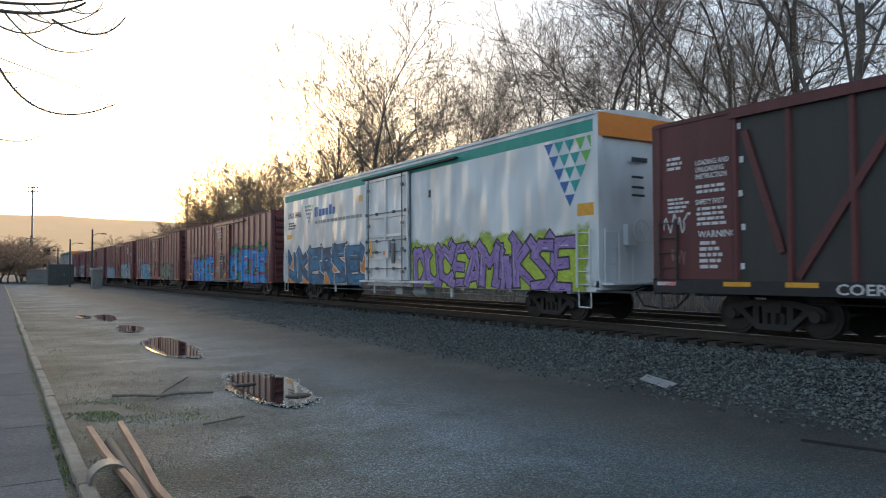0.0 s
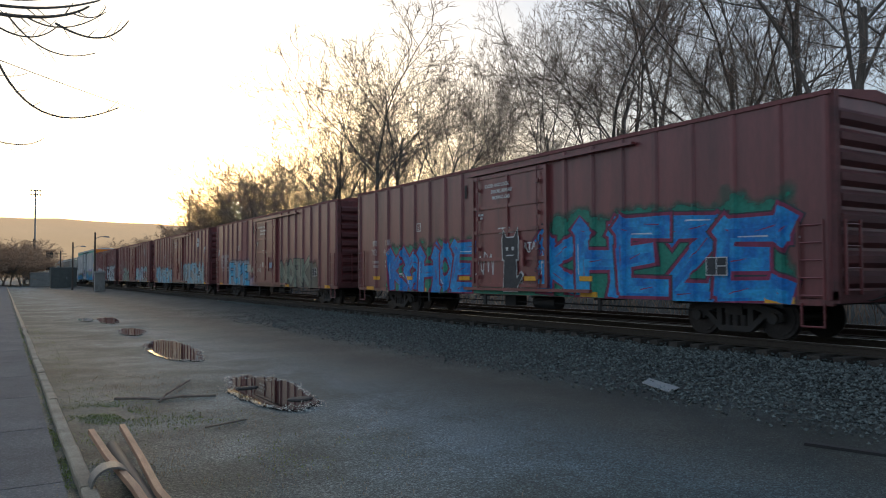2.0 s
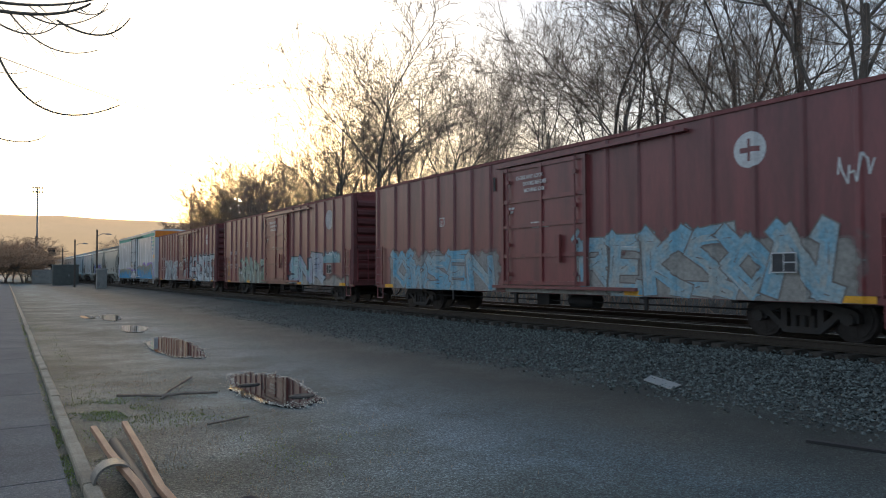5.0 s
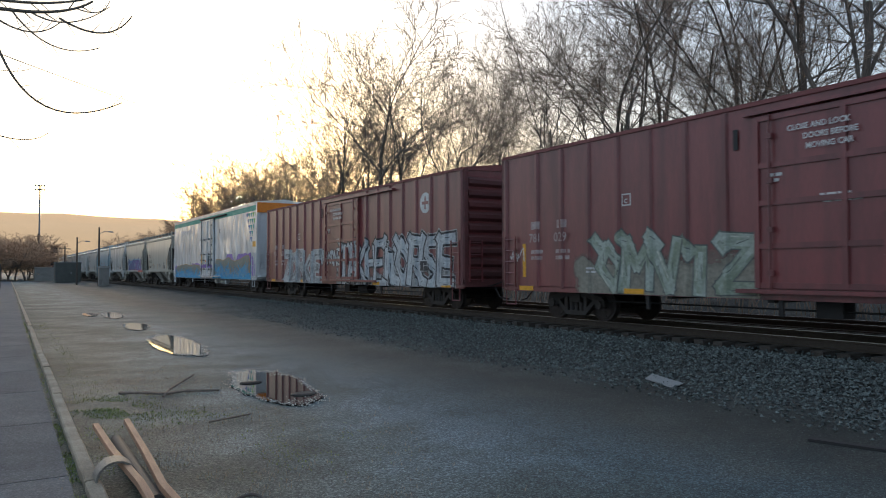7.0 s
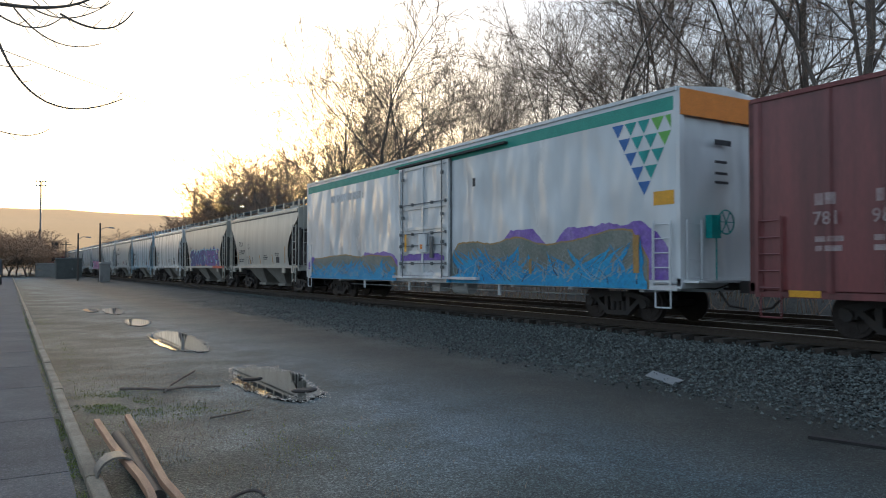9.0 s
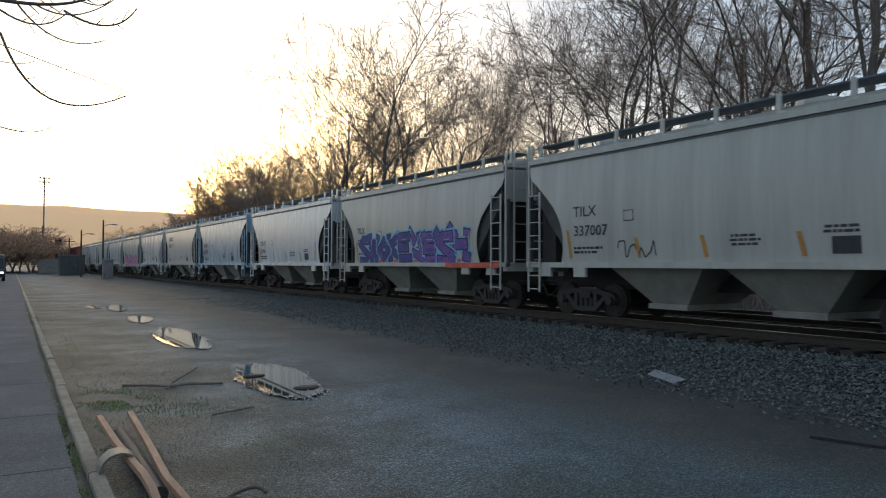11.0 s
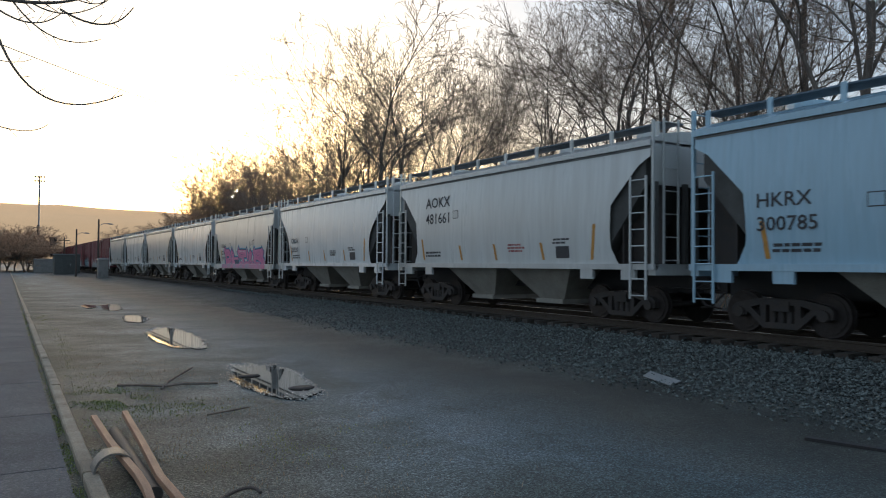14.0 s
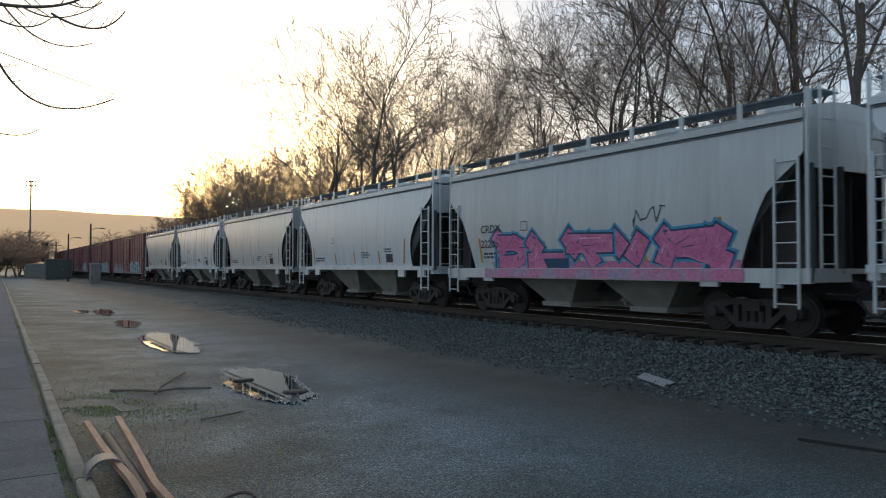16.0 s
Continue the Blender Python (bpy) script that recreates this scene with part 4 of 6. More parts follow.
def box_markings(sd, number="", ends=True, plate=True):
    for u in (0.7, 4.6, 12.6, 17.6):
        sd.bar(u, u + 0.6, 0.74, 0.86, YELLOW, "reflector", 0.012)
    if number:
        wordmark(sd, 1.2, 2.02, 0.23, number, FADEDWHITE)
    sd.text("CLOSE AND LOCK", 8.75, 3.78, 0.1, SIGNWHITE, 0.95, 0.052)
    sd.text("DOORS BEFORE", 9.05, 3.6, 0.1, SIGNWHITE, 0.95, 0.052)
    sd.text("MOVING CAR", 9.1, 3.42, 0.1, SIGNWHITE, 0.95, 0.052)
    sd.bars(9.3, 2.55, 2, 0.8, 0.06, SIGNWHITE, 8)
    if plate:
        sd.bar(16.35, 16.85, 1.25, 1.62, SIGNWHITE, "inspection_plate", 0.066)
        sd.bar(16.37, 16.59, 1.27, 1.60, SIGNBLACK, "inspection_plate", 0.07)
        sd.bar(16.61, 16.83, 1.27, 1.43, SIGNBLACK, "inspection_plate", 0.07)
        sd.bar(16.61, 16.83, 1.45, 1.60, SIGNBLACK, "inspection_plate", 0.07)
    sd.bars(8.35, 3.0, 2, 0.28, 0.06, SIGNWHITE, 9, 0.2)
    sd.bars(11.2, 1.75, 3, 0.3, 0.05, SIGNWHITE, 10, 0.1)
    sd.bars(3.4, 1.3, 2, 0.3, 0.05, SIGNWHITE, 12, 0.2)
    sd.bar(7.55, 7.66, 3.6, 4.0, DARK, "door_stop", 0.03)
    sd.bar(4.55, 4.83, 2.75, 3.03, SIGNWHITE, "clearance_plate", 0.005)
    sd.bar(4.58, 4.80, 2.78, 3.00, RED, "clearance_plate", 0.009)
    sd.text("C", 4.63, 2.81, 0.1, SIGNWHITE, 1.0, 0.012)


def emblem(sd, u, z, r, material, ring=True):
    sh = Shape()
    pts = [(u + r * math.cos(k * math.pi / 12), z + r * math.sin(k * math.pi / 12)) for k in range(24)]
    sd.patch(sh, pts, 0.005)
    part("round_emblem", sh, material, sd.car)
    if ring:
        sh = Shape()
        sd.patch(sh, [(u - r * 0.62, z - 0.05), (u + r * 0.62, z - 0.05), (u + r * 0.62, z + 0.05), (u - r * 0.62, z + 0.05)], 0.009)
        sd.patch(sh, [(u - 0.05, z - r * 0.62), (u + 0.05, z - r * 0.62), (u + 0.05, z + r * 0.62), (u - 0.05, z + r * 0.62)], 0.0095)
        part("round_emblem", sh, RED, sd.car)


def shield(sd, u0, u1, z0, z1):
    """The operator's sign: rows of triangles narrowing to a point."""
    cells = {LOGOBLUE: Shape(), LOGOTEAL: Shape(), LOGOGREEN: Shape()}
    rows = 5
    h, w = (z1 - z0) / rows, (u1 - u0) / 4.4
    for i in range(rows):
        zt, zb = z1 - i * h, z1 - (i + 1) * h
        for k in range(rows - i):
            p = u0 + w * (k + i * 0.5)
            q, g = min(p + w * 0.92, u1), min(p + w * 0.46, u1)
            if q - p < 0.05:
                continue
            m = LOGOBLUE if k == 0 else (LOGOGREEN if k + i // 2 >= 3 and i < 2 else LOGOTEAL)
            sd.patch(cells[m], [(g, zb + 0.02), (q, zt - 0.02), (p, zt - 0.02)], 0.006)
    for m, sh in cells.items():
        if sh.v:
            part("sign_triangle", sh, m, sd.car)


def reefer_marks(sd, number, far=True):
    L = 21.3
    shield(sd, L - 1.85, L - 0.12, 2.85, 4.56)
    sd.bar(L - 0.62, L - 0.05, 2.62, 2.92, YELLOW, "orange_plate")
    if far:
        sd.text(number, 0.45, 3.82, 0.27, SIGNBLACK)
        sd.bars(0.5, 3.55, 3, 1.0, 0.07, SIGNBLACK, 5)
        sd.bar(0.35, 0.95, 2.85, 3.08, YELLOW, "orange_plate")
        shield(sd, 2.6, 3.55, 3.45, 4.3)
        u = 3.8
        for w, h in ((0.26, 0.42), (0.1, 0.4), (0.3, 0.3), (0.28, 0.3), (0.3, 0.3), (0.3, 0.42), (0.28, 0.3)):
            sd.bar(u, u + w, 3.72, 3.72 + h, LOGOBLUE)
            u += w + 0.07
        GREYINK = spray((0.3, 0.32, 0.32))
        sd.bars(3.8, 3.4, 1, 5.0, 0.13, GREYINK, 6, 0.05)
        sd.bar(8.3, 8.65, 4.0, 4.25, YELLOW, "orange_plate")
    sd.bar(13.6, 13.75, 3.7, 3.95, SIGNBLACK, "vent_plate")
    sd.bar(9.6, 9.75, 1.8, 2.4, YELLOW, "reflector", 0.09)


def brake_wheel(car, x, y, z, material):
    sh = Shape()
    n = 18
    ring = [(x + 0.26 * math.cos(2 * math.pi * k / n), y, z + 0.26 * math.sin(2 * math.pi * k / n)) for k in range(n + 1)]
    sh.path(ring, 0.016, n=5)
    for k in range(0, n, 3):
        sh.tube((x, y, z), ring[k], 0.012, n=4)
    part("brake_wheel", sh, material, car)
    part("brake_housing", Shape().box(x - 0.42, x - 0.12, y + 0.04, y + 0.2, z - 0.35, z + 0.15), material, car)
    part("brake_rod", Shape().tube((x - 0.2, y + 0.1, z - 0.3), (x - 0.2, y + 0.1, z - 1.3), 0.015), material, car)


WAGONS = [m[0] for m in MOVING]
POSTS, DOOR = box_posts, (7.42, 10.85)

# the two refrigerated wagons
s1 = Side(WAGONS[1], 21.3, 1.57, (), (8.9, 12.2))
s1.haze_of_paint(12.3, 21.1, 0.79, 2.25, (0.48, 0.60, 0.05), 1, 0.3, 0.003)
s1.piece("DUCEAMWKSE", 12.7, 20.5, 0.8, 2.12, (0.36, 0.24, 0.52), (0.25, 0.15, 0.40), (0.025, 0.02, 0.035), 31, 0.2, None, (0.6, 0.52, 0.72), 0.2)
s1.haze_of_paint(0.3, 9.3, 0.79, 2.05, (0.75, 0.26, 0.03), 2, 0.35, 0.003)
s1.piece("JKERSE", 0.55, 8.6, 0.8, 2.25, (0.02, 0.19, 0.38), (0.01, 0.05, 0.11), (0.02, 0.025, 0.04), 32, 0.25, (0.7, 0.72, 0.72), (0.2, 0.5, 0.7), 0.25)
reefer_marks(s1, "LINX 8486")
s2 = Side(WAGONS[7], 21.3, 1.57, (), (8.9, 12.2))


def wave(sd, u0, u1, low, high, amp, size, seed, material, off, name="graffiti_background"):
    """A sprayed band with a wandering upper edge."""
    sh = Shape()
    n = int((u1 - u0) / 0.12)
    top = [(u0 + (u1 - u0) * i / n, high + amp * noise.noise(((u0 + (u1 - u0) * i / n) / size, seed * 1.7, 0.0)) + 0.05 * noise.noise((i * 0.9, seed, 4.0))) for i in range(n + 1)]
    top = [(u, low + (z - low) * min(1, 0.35 + 1.3 * min(u - u0, u1 - u)) ** 0.6) for u, z in top]
    for (a, za), (b, zb) in zip(top, top[1:]):
        sd.patch(sh, [(a, low), (b, low), (b, max(zb, low + 0.01)), (a, max(za, low + 0.01))], off)
    part(name, sh, material, sd.car)


def flames(sd, u0, u1, z0, z1, n, material, seed, off, width=0.07):
    """Curling tongues of paint that taper upwards."""
    r = random.Random(seed)
    sh = Shape()
    for k in range(n):
        u, z, w = r.uniform(u0, u1), z0 + r.uniform(0, 0.25), width * r.uniform(0.5, 1.4)
        lean = r.choice((-1, 1)) * r.uniform(0.25, 1.3)
        h = (z1 - z) * r.uniform(0.4, 1.0)
        pts = [(min(max(u + lean * t ** 1.4 + 0.12 * math.sin(t * 5 + k), u0), u1), z + h * t) for t in (0, 0.25, 0.5, 0.75, 1)]
        for i, (p, q2) in enumerate(zip(pts, pts[1:])):
            wa, wb = w * (1 - i / 4), w * (1 - (i + 1) / 4) + 0.004
            sd.patch(sh, [(p[0] - wa, p[1]), (p[0] + wa, p[1]), (q2[0] + wb, q2[1]), (q2[0] - wb, q2[1])], off + k * 0.0001)
    part("graffiti_stroke", sh, material, sd.car)


PURPLE, OLIVE = spray((0.20, 0.10, 0.46), (0.30, 0.20, 0.52)), spray((0.17, 0.20, 0.17), (0.25, 0.26, 0.22))
EDGE, SEA, FOAM = spray((0.42, 0.24, 0.06), (0.3, 0.24, 0.12)), spray((0.02, 0.28, 0.58), (0.05, 0.36, 0.62)), spray((0.25, 0.45, 0.58), (0.3, 0.36, 0.36))
for a, b, z, seed in ((12.35, 20.5, 1.95, 2), (0.5, 8.75, 1.68, 5)):
    for u0, u1, up in ((15.0, 17.0, 0.35), (17.4, 20.9, 0.33)) if a > 9 else ((0.1, 1.2, 0.05), (5.6, 8.8, 0.14)):
        wave(s2, u0, u1, z - 0.5, z + up, 0.12, 0.5, seed + u0, PURPLE, 0.004)
    wave(s2, a - 0.05, b + 0.04, 0.8, z + 0.045, 0.3 if a > 9 else 0.12, 1.6, seed, EDGE, 0.007)
    wave(s2, a, b, 0.8, z, 0.3 if a > 9 else 0.12, 1.6, seed, OLIVE, 0.010)
    flames(s2, a + 0.2, b - 0.2, 0.95, z + 0.05, 90, spray((0.30, 0.33, 0.30), (0.24, 0.24, 0.2)), seed + 1, 0.013, 0.03)
    flames(s2, a + 0.2, b - 0.2, 0.85, z - 0.05, 60, SEA, seed + 2, 0.018, 0.2)
    wave(s2, a - 0.1, b, 0.795, 1.12, 0.16, 0.7, seed + 3, SEA, 0.023)
    flames(s2, a + 0.2, b - 0.3, 0.9, z - 0.3, 60, FOAM, seed + 4, 0.027, 0.03)
    flames(s2, a + 0.2, b - 0.3, 0.85, z - 0.35, 22, spray((0.03, 0.06, 0.12)), seed + 6, 0.031, 0.018)
wave(s2, 20.45, 21.15, 1.0, 2.1, 0.1, 0.5, 8, PURPLE, 0.005)
s2.bar(20.1, 20.28, 1.15, 2.0, EDGE, "graffiti_stroke", 0.036)
s2.bar(16.35, 16.47, 1.1, 1.5, EDGE, "graffiti_stroke", 0.036)
wave(s2, 9.0, 12.1, 1.5, 1.72, 0.1, 0.4, 9, PURPLE, 0.012)
wave(s2, 9.0, 12.1, 0.95, 1.1, 0.12, 0.5, 10, spray((0.34, 0.28, 0.42), (0.5, 0.5, 0.5)), 0.012)
reefer_marks(s2, "LINX 8606", False)
s2.bars(2.6, 4.0, 1, 3.6, 0.3, spray((0.4, 0.42, 0.42), (0.66, 0.68, 0.68)), 9, 0.2)
for car in (WAGONS[1], WAGONS[7]):
    brake_wheel(car, -0.35, -0.3, 2.25, LOGOTEAL if car is WAGONS[7] else WHITE)
    pr = Shape()
    for k, (w, z) in enumerate(((0.55, 3.95), (0.4, 3.55), (0.42, 3.3), (0.45, 3.1))):
        pr.box(-0.45, -0.45 + w, -0.104, -0.10, z, z + (0.12 if k == 0 else 0.06))
    part("end_marking", pr, SIGNBLACK, car)
    part("platform", Shape().box(-1.5, 1.5, -0.5, -0.1, 0.95, 1.0), WHITE, car)

# the boxcars
SILVER, DARKLINE, TEAL = (0.5, 0.52, 0.52), (0.05, 0.055, 0.06), (0.30, 0.43, 0.42)
sA = Side(WAGONS[2], 18.9, 1.5, POSTS, DOOR)
box_markings(sA, "782 480")
sA.haze_of_paint(2.3, 12.2, 0.73, 2.35, (0.04, 0.27, 0.17), 3, 0.3, 0.0025)
sA.haze_of_paint(11.4, 18.3, 0.73, 2.75, (0.03, 0.24, 0.16), 4, 0.3, 0.0035)
sA.piece("KOHOE", 2.6, 8.0, 0.74, 2.15, (0.04, 0.32, 0.66), (0.02, 0.16, 0.5), (0.24, 0.03, 0.09), 51, 0.2, None, (0.7, 0.78, 0.85), 0.3, 0.08)
sA.piece("KHEZE", 11.2, 18.0, 0.74, 2.45, (0.05, 0.36, 0.68), (0.02, 0.17, 0.52), (0.26, 0.03, 0.09), 52, 0.26, (0.04, 0.05, 0.06), (0.7, 0.78, 0.85), 0.3, 0.07)
sA.scribble(10.0, 0.8, 0.5, 0.6, SIGNWHITE, 14)
sA.scribble(8.2, 1.2, 0.9, 0.8, SIGNWHITE, 4)
for grow_by, ink, off in ((0.05, SIGNWHITE, 0.05), (0.0, SIGNBLACK, 0.055)):
    fig = Shape()
    for k, outline in enumerate((((9.62, 0.85), (10.25, 0.85), (10.2, 1.75), (9.68, 1.75)), ((9.6, 1.7), (10.28, 1.7), (10.3, 2.3), (9.58, 2.3)), ((9.6, 2.2), (9.8, 2.25), (9.6, 2.55)), ((10.08, 2.25), (10.28, 2.2), (10.28, 2.55)), ((10.2, 0.9), (10.5, 1.25), (10.42, 1.35), (10.15, 1.1)))):
        mid = sum((Vector(p) for p in outline), Vector((0, 0))) / len(outline)
        sA.patch(fig, [tuple(Vector(p) + (Vector(p) - mid).normalized() * grow_by) for p in outline], off + k * 0.0006)
    part("painted_figure", fig, ink, sA.car, "black painted cat figure with a white outline" if ink is SIGNBLACK else "")
eyes = Shape()
for u in (9.76, 10.02):
    sA.patch(eyes, [(u, 1.95), (u + 0.1, 1.95), (u + 0.1, 2.05), (u, 2.05)], 0.062)
sA.patch(eyes, [(9.78, 1.8), (10.1, 1.8), (10.1, 1.83), (9.78, 1.83)], 0.062)
part("painted_eyes", eyes, SIGNWHITE, sA.car)
for u in (1.35, 3.9, 7.3, 10.55, 12.6):
    sA.bar(u, u + 0.5, 1.12, 1.24, YELLOW, "reflector", 0.03 if u < 8 or u > 11.5 else 0.055)
sA.text("RTA", 10.5, 1.95, 0.2, SIGNWHITE, 1.1, 0.055)
sA.scribble(10.1, 1.85, 0.7, 0.3, SIGNWHITE, 5)
sA.bar(17.1, 17.55, 0.95, 1.22, YELLOW, "orange_plate", 0.006)
sA.scribble(17.5, 1.7, 0.8, 0.5, SIGNWHITE, 6)
sB = Side(WAGONS[3], 18.9, 1.5, POSTS, DOOR)
box_markings(sB, "782 005")
sB.haze_of_paint(2.5, 7.0, 0.73, 2.2, (0.5, 0.52, 0.55), 5, 0.15, 0.0035, 0.75)
sB.piece("FUME", 2.85, 6.75, 0.74, 1.98, (0.16, 0.46, 0.60), (0.07, 0.30, 0.50), (0.015, 0.04, 0.09), 53, 0.23, None, (0.5, 0.72, 0.8), 0.1)
sB.haze_of_paint(6.7, 8.6, 0.73, 1.25, (0.45, 0.33, 0.40), 6, 0.2, 0.003, 0.8)
sB.haze_of_paint(11.7, 17.0, 0.73, 1.9, (0.26, 0.24, 0.18), 7, 0.3, 0.003, 0.7)
sB.piece("NORK", 12.0, 15.8, 0.74, 2.05, (0.24, 0.26, 0.19), (0.18, 0.18, 0.13), (0.06, 0.05, 0.045), 54, 0.22, None, (0.4, 0.4, 0.32))
sB.bar(5.5, 6.42, 2.1, 4.33, PATCH, "repaint_patch", 0.003)
sB.bar(4.7, 5.48, 2.05, 2.75, PATCH, "repaint_patch", 0.003)
sB.bar(0.9, 1.5, 1.75, 2.5, spray((0.36, 0.29, 0.29)), "repaint_patch", 0.0025)
sB.bar(1.7, 2.35, 1.85, 2.55, spray((0.36, 0.29, 0.29)), "repaint_patch", 0.0025)
sB.bar(6.5, 7.2, 1.5, 1.9, spray((0.42, 0.36, 0.28)), "repaint_patch", 0.03)
sB.scribble(7.3, 1.2, 0.8, 0.85, spray((0.5, 0.52, 0.4)), 17)
sB.bar(10.4, 11.05, 1.68, 1.95, spray((0.36, 0.45, 0.56)), "repaint_patch", 0.055)
sB.bar(9.45, 9.65, 1.75, 1.98, SIGNWHITE, "repaint_patch", 0.055)
sB.scribble(0.25, 2.5, 0.4, 0.5, SIGNWHITE, 7)
sB.scribble(8.4, 1.4, 0.8, 0.5, SIGNWHITE, 8)
sC = Side(WAGONS[4], 18.9, 1.5, POSTS, DOOR)
box_markings(sC, "")
sC.haze_of_paint(0.9, 8.0, 0.73, 1.95, (0.38, 0.36, 0.33), 8, 0.35, 0.003, 0.85)
sC.piece("OWSEN", 1.4, 7.4, 0.74, 1.85, (0.36, 0.40, 0.40), (0.18, 0.38, 0.5), (0.2, 0.17, 0.16), 55, 0.2, None, (0.6, 0.62, 0.6), 0.2, 0.03)
sC.haze_of_paint(7.9, 18.2, 0.73, 2.0, (0.40, 0.38, 0.34), 9, 0.4, 0.0035, 0.85)
sC.piece("REKSON", 11.2, 17.4, 0.74, 2.1, (0.40, 0.41, 0.38), (0.22, 0.40, 0.5), (0.2, 0.17, 0.15), 56, 0.2, None, (0.6, 0.62, 0.6), 0.25, 0.03)
emblem(sC, 15.9, 3.6, 0.35, SIGNWHITE)
sC.scribble(17.6, 2.7, 0.6, 0.6, SIGNWHITE, 9)
sD = Side(WAGONS[5], 18.9, 1.5, POSTS, DOOR)
box_markings(sD, "781 029")
sD.haze_of_paint(2.9, 8.3, 0.73, 1.6, (0.36, 0.34, 0.27), 10, 0.3, 0.003, 0.8)
sD.piece("OMVIZ", 3.7, 8.0, 0.74, 2.0, (0.42, 0.46, 0.40), (0.24, 0.28, 0.2), (0.12, 0.13, 0.12), 57, 0.24, None, (0.6, 0.6, 0.5), 0.25, 0.03)
sD.haze_of_paint(11.2, 18.6, 0.73, 1.15, (0.42, 0.38, 0.33), 11, 0.25, 0.0025, 0.85)
sD.piece("SN", 11.6, 14.4, 0.74, 2.05, (0.30, 0.44, 0.44), (0.36, 0.33, 0.42), (0.06, 0.07, 0.08), 58, 0.3, None, (0.6, 0.66, 0.64), 0.1, 0.05)
sD.piece("R", 14.4, 15.9, 0.74, 2.1, (0.42, 0.46, 0.48), (0.3, 0.3, 0.36), (0.06, 0.06, 0.07), 59, 0.3, None, (0.6, 0.66, 0.64), 0.1, 0.05)
sD.haze_of_paint(15.7, 17.8, 1.7, 2.15, (0.32, 0.46, 0.48), 12, 0.2, 0.004, 0.9)
emblem(sD, 16.5, 3.55, 0.42, spray((0.5, 0.46, 0.45)), False)
sD.bar(0.85, 0.98, 1.1, 2.0, YELLOW, "reflector", 0.006)
sD.scribble(0.3, 1.5, 0.6, 0.4, SIGNWHITE, 10)
sD.scribble(16.2, 1.9, 1.2, 0.3, SIGNWHITE, 11)
sE = Side(WAGONS[6], 18.9, 1.5, POSTS, DOOR)
box_markings(sE, "781 983")
sE.haze_of_paint(2.4, 7.5, 0.73, 0.95, (0.5, 0.5, 0.48), 13, 0.2, 0.0025, 0.8)
sE.piece("ZDROE", 2.65, 7.45, 0.74, 2.15, (0.16, 0.15, 0.15), SILVER, SILVER, 59, 0.19, None, (0.6, 0.6, 0.6), 0.05, 0.07)
sE.piece("VORKONE", 7.35, 9.75, 1.5, 2.2, (0.62, 0.63, 0.62), SILVER, DARKLINE, 60, 0.085, None, (0.7, 0.7, 0.7), 0.1, 0.03)
sE.haze_of_paint(9.3, 18.6, 0.73, 1.3, (0.45, 0.46, 0.45), 14, 0.5, 0.0025, 0.9)
sE.piece("IAKHE", 9.7, 13.6, 0.74, 2.45, (0.58, 0.60, 0.60), (0.36, 0.38, 0.4), (0.03, 0.03, 0.035), 61, 0.25, None, (0.72, 0.72, 0.72), 0.2, 0.07)
sE.piece("WORSE", 13.6, 18.4, 0.74, 2.4, (0.58, 0.60, 0.60), (0.36, 0.38, 0.4), (0.03, 0.03, 0.035), 62, 0.25, (0.5, 0.5, 0.5), (0.72, 0.72, 0.72), 0.25, 0.07)
emblem(sE, 16.6, 3.55, 0.35, SIGNWHITE)
for sd in (sA, sB, sC, sD, sE):
    for car_end in (-0.105,):
        pr = Shape()
        for z in (3.3, 3.1, 2.2):
            pr.box(0.2, 0.95, -0.108, -0.104, z, z + 0.07)
        part("end_marking", pr, SIGNWHITE, sd.car)
for k, car in enumerate(WAGONS[19:]):
    sd = Side(car, 18.9, 1.5, POSTS, DOOR)
    sd.haze_of_paint(1.0, 17.8, 0.73, 1.6, (0.4, 0.4, 0.38), 20 + k, 0.5, 0.003, 0.8)
    sd.piece(("SOKER", "TREWS", "OKARE", "DEKOS", "RUSHE")[k], 11.5, 16.8, 0.74, 1.9, (0.4, 0.42, 0.4), (0.2, 0.35, 0.4), DARKLINE, 90 + k, 0.2)

# the dark braced boxcar at the head
sK = Side(WAGONS[0], 18.9, 1.5, (), None)
for sgn, (ua, za), (ub, zb) in ((1, (2.2, 3.95), (2.95, 1.6)), (1, (3.25, 1.15), (5.3, 4.2)), (1, (5.6, 4.2), (7.6, 1.15)), (1, (8.1, 1.15), (10.2, 4.2))):
    sh = Shape()
    d = Vector((ub - ua, zb - za)).normalized()
    nn = Vector((-d.y, d.x)) * 0.07
    a, b = Vector((ua, za)), Vector((ub, zb))
    quad = [a + nn, a - nn, b - nn, b + nn]
    sh.loft([[(-1.5 - o, 18.9 - v.x, v.y) for v in quad] for o in (0.0, 0.055)])
    part("diagonal_brace", sh, MAROON, sK.car)
sK.bar(0.05, 1.9, 1.1, 4.36, MAROON, "end_door", 0.02)
sK.text("WARNING", 1.1, 1.95, 0.13, SIGNWHITE, 1.0, 0.03)
sK.text("SAFETY FIRST", 1.05, 2.62, 0.1, SIGNWHITE, 0.8, 0.03)
sK.text("LOADING AND", 1.05, 3.42, 0.1, SIGNWHITE, 0.8, 0.03)
sK.text("UNLOADING", 1.05, 3.28, 0.1, SIGNWHITE, 0.8, 0.03)
sK.text("INSTRUCTION", 1.05, 3.14, 0.1, SIGNWHITE, 0.8, 0.03)
INK = Side(WAGONS[0], 18.9, 1.52, (), None)
INK.bars(1.05, 2.95, 2, 0.75, 0.06, SIGNWHITE, 21, 0.15)
INK.bars(1.05, 2.5, 4, 0.75, 0.06, SIGNWHITE, 22, 0.15)
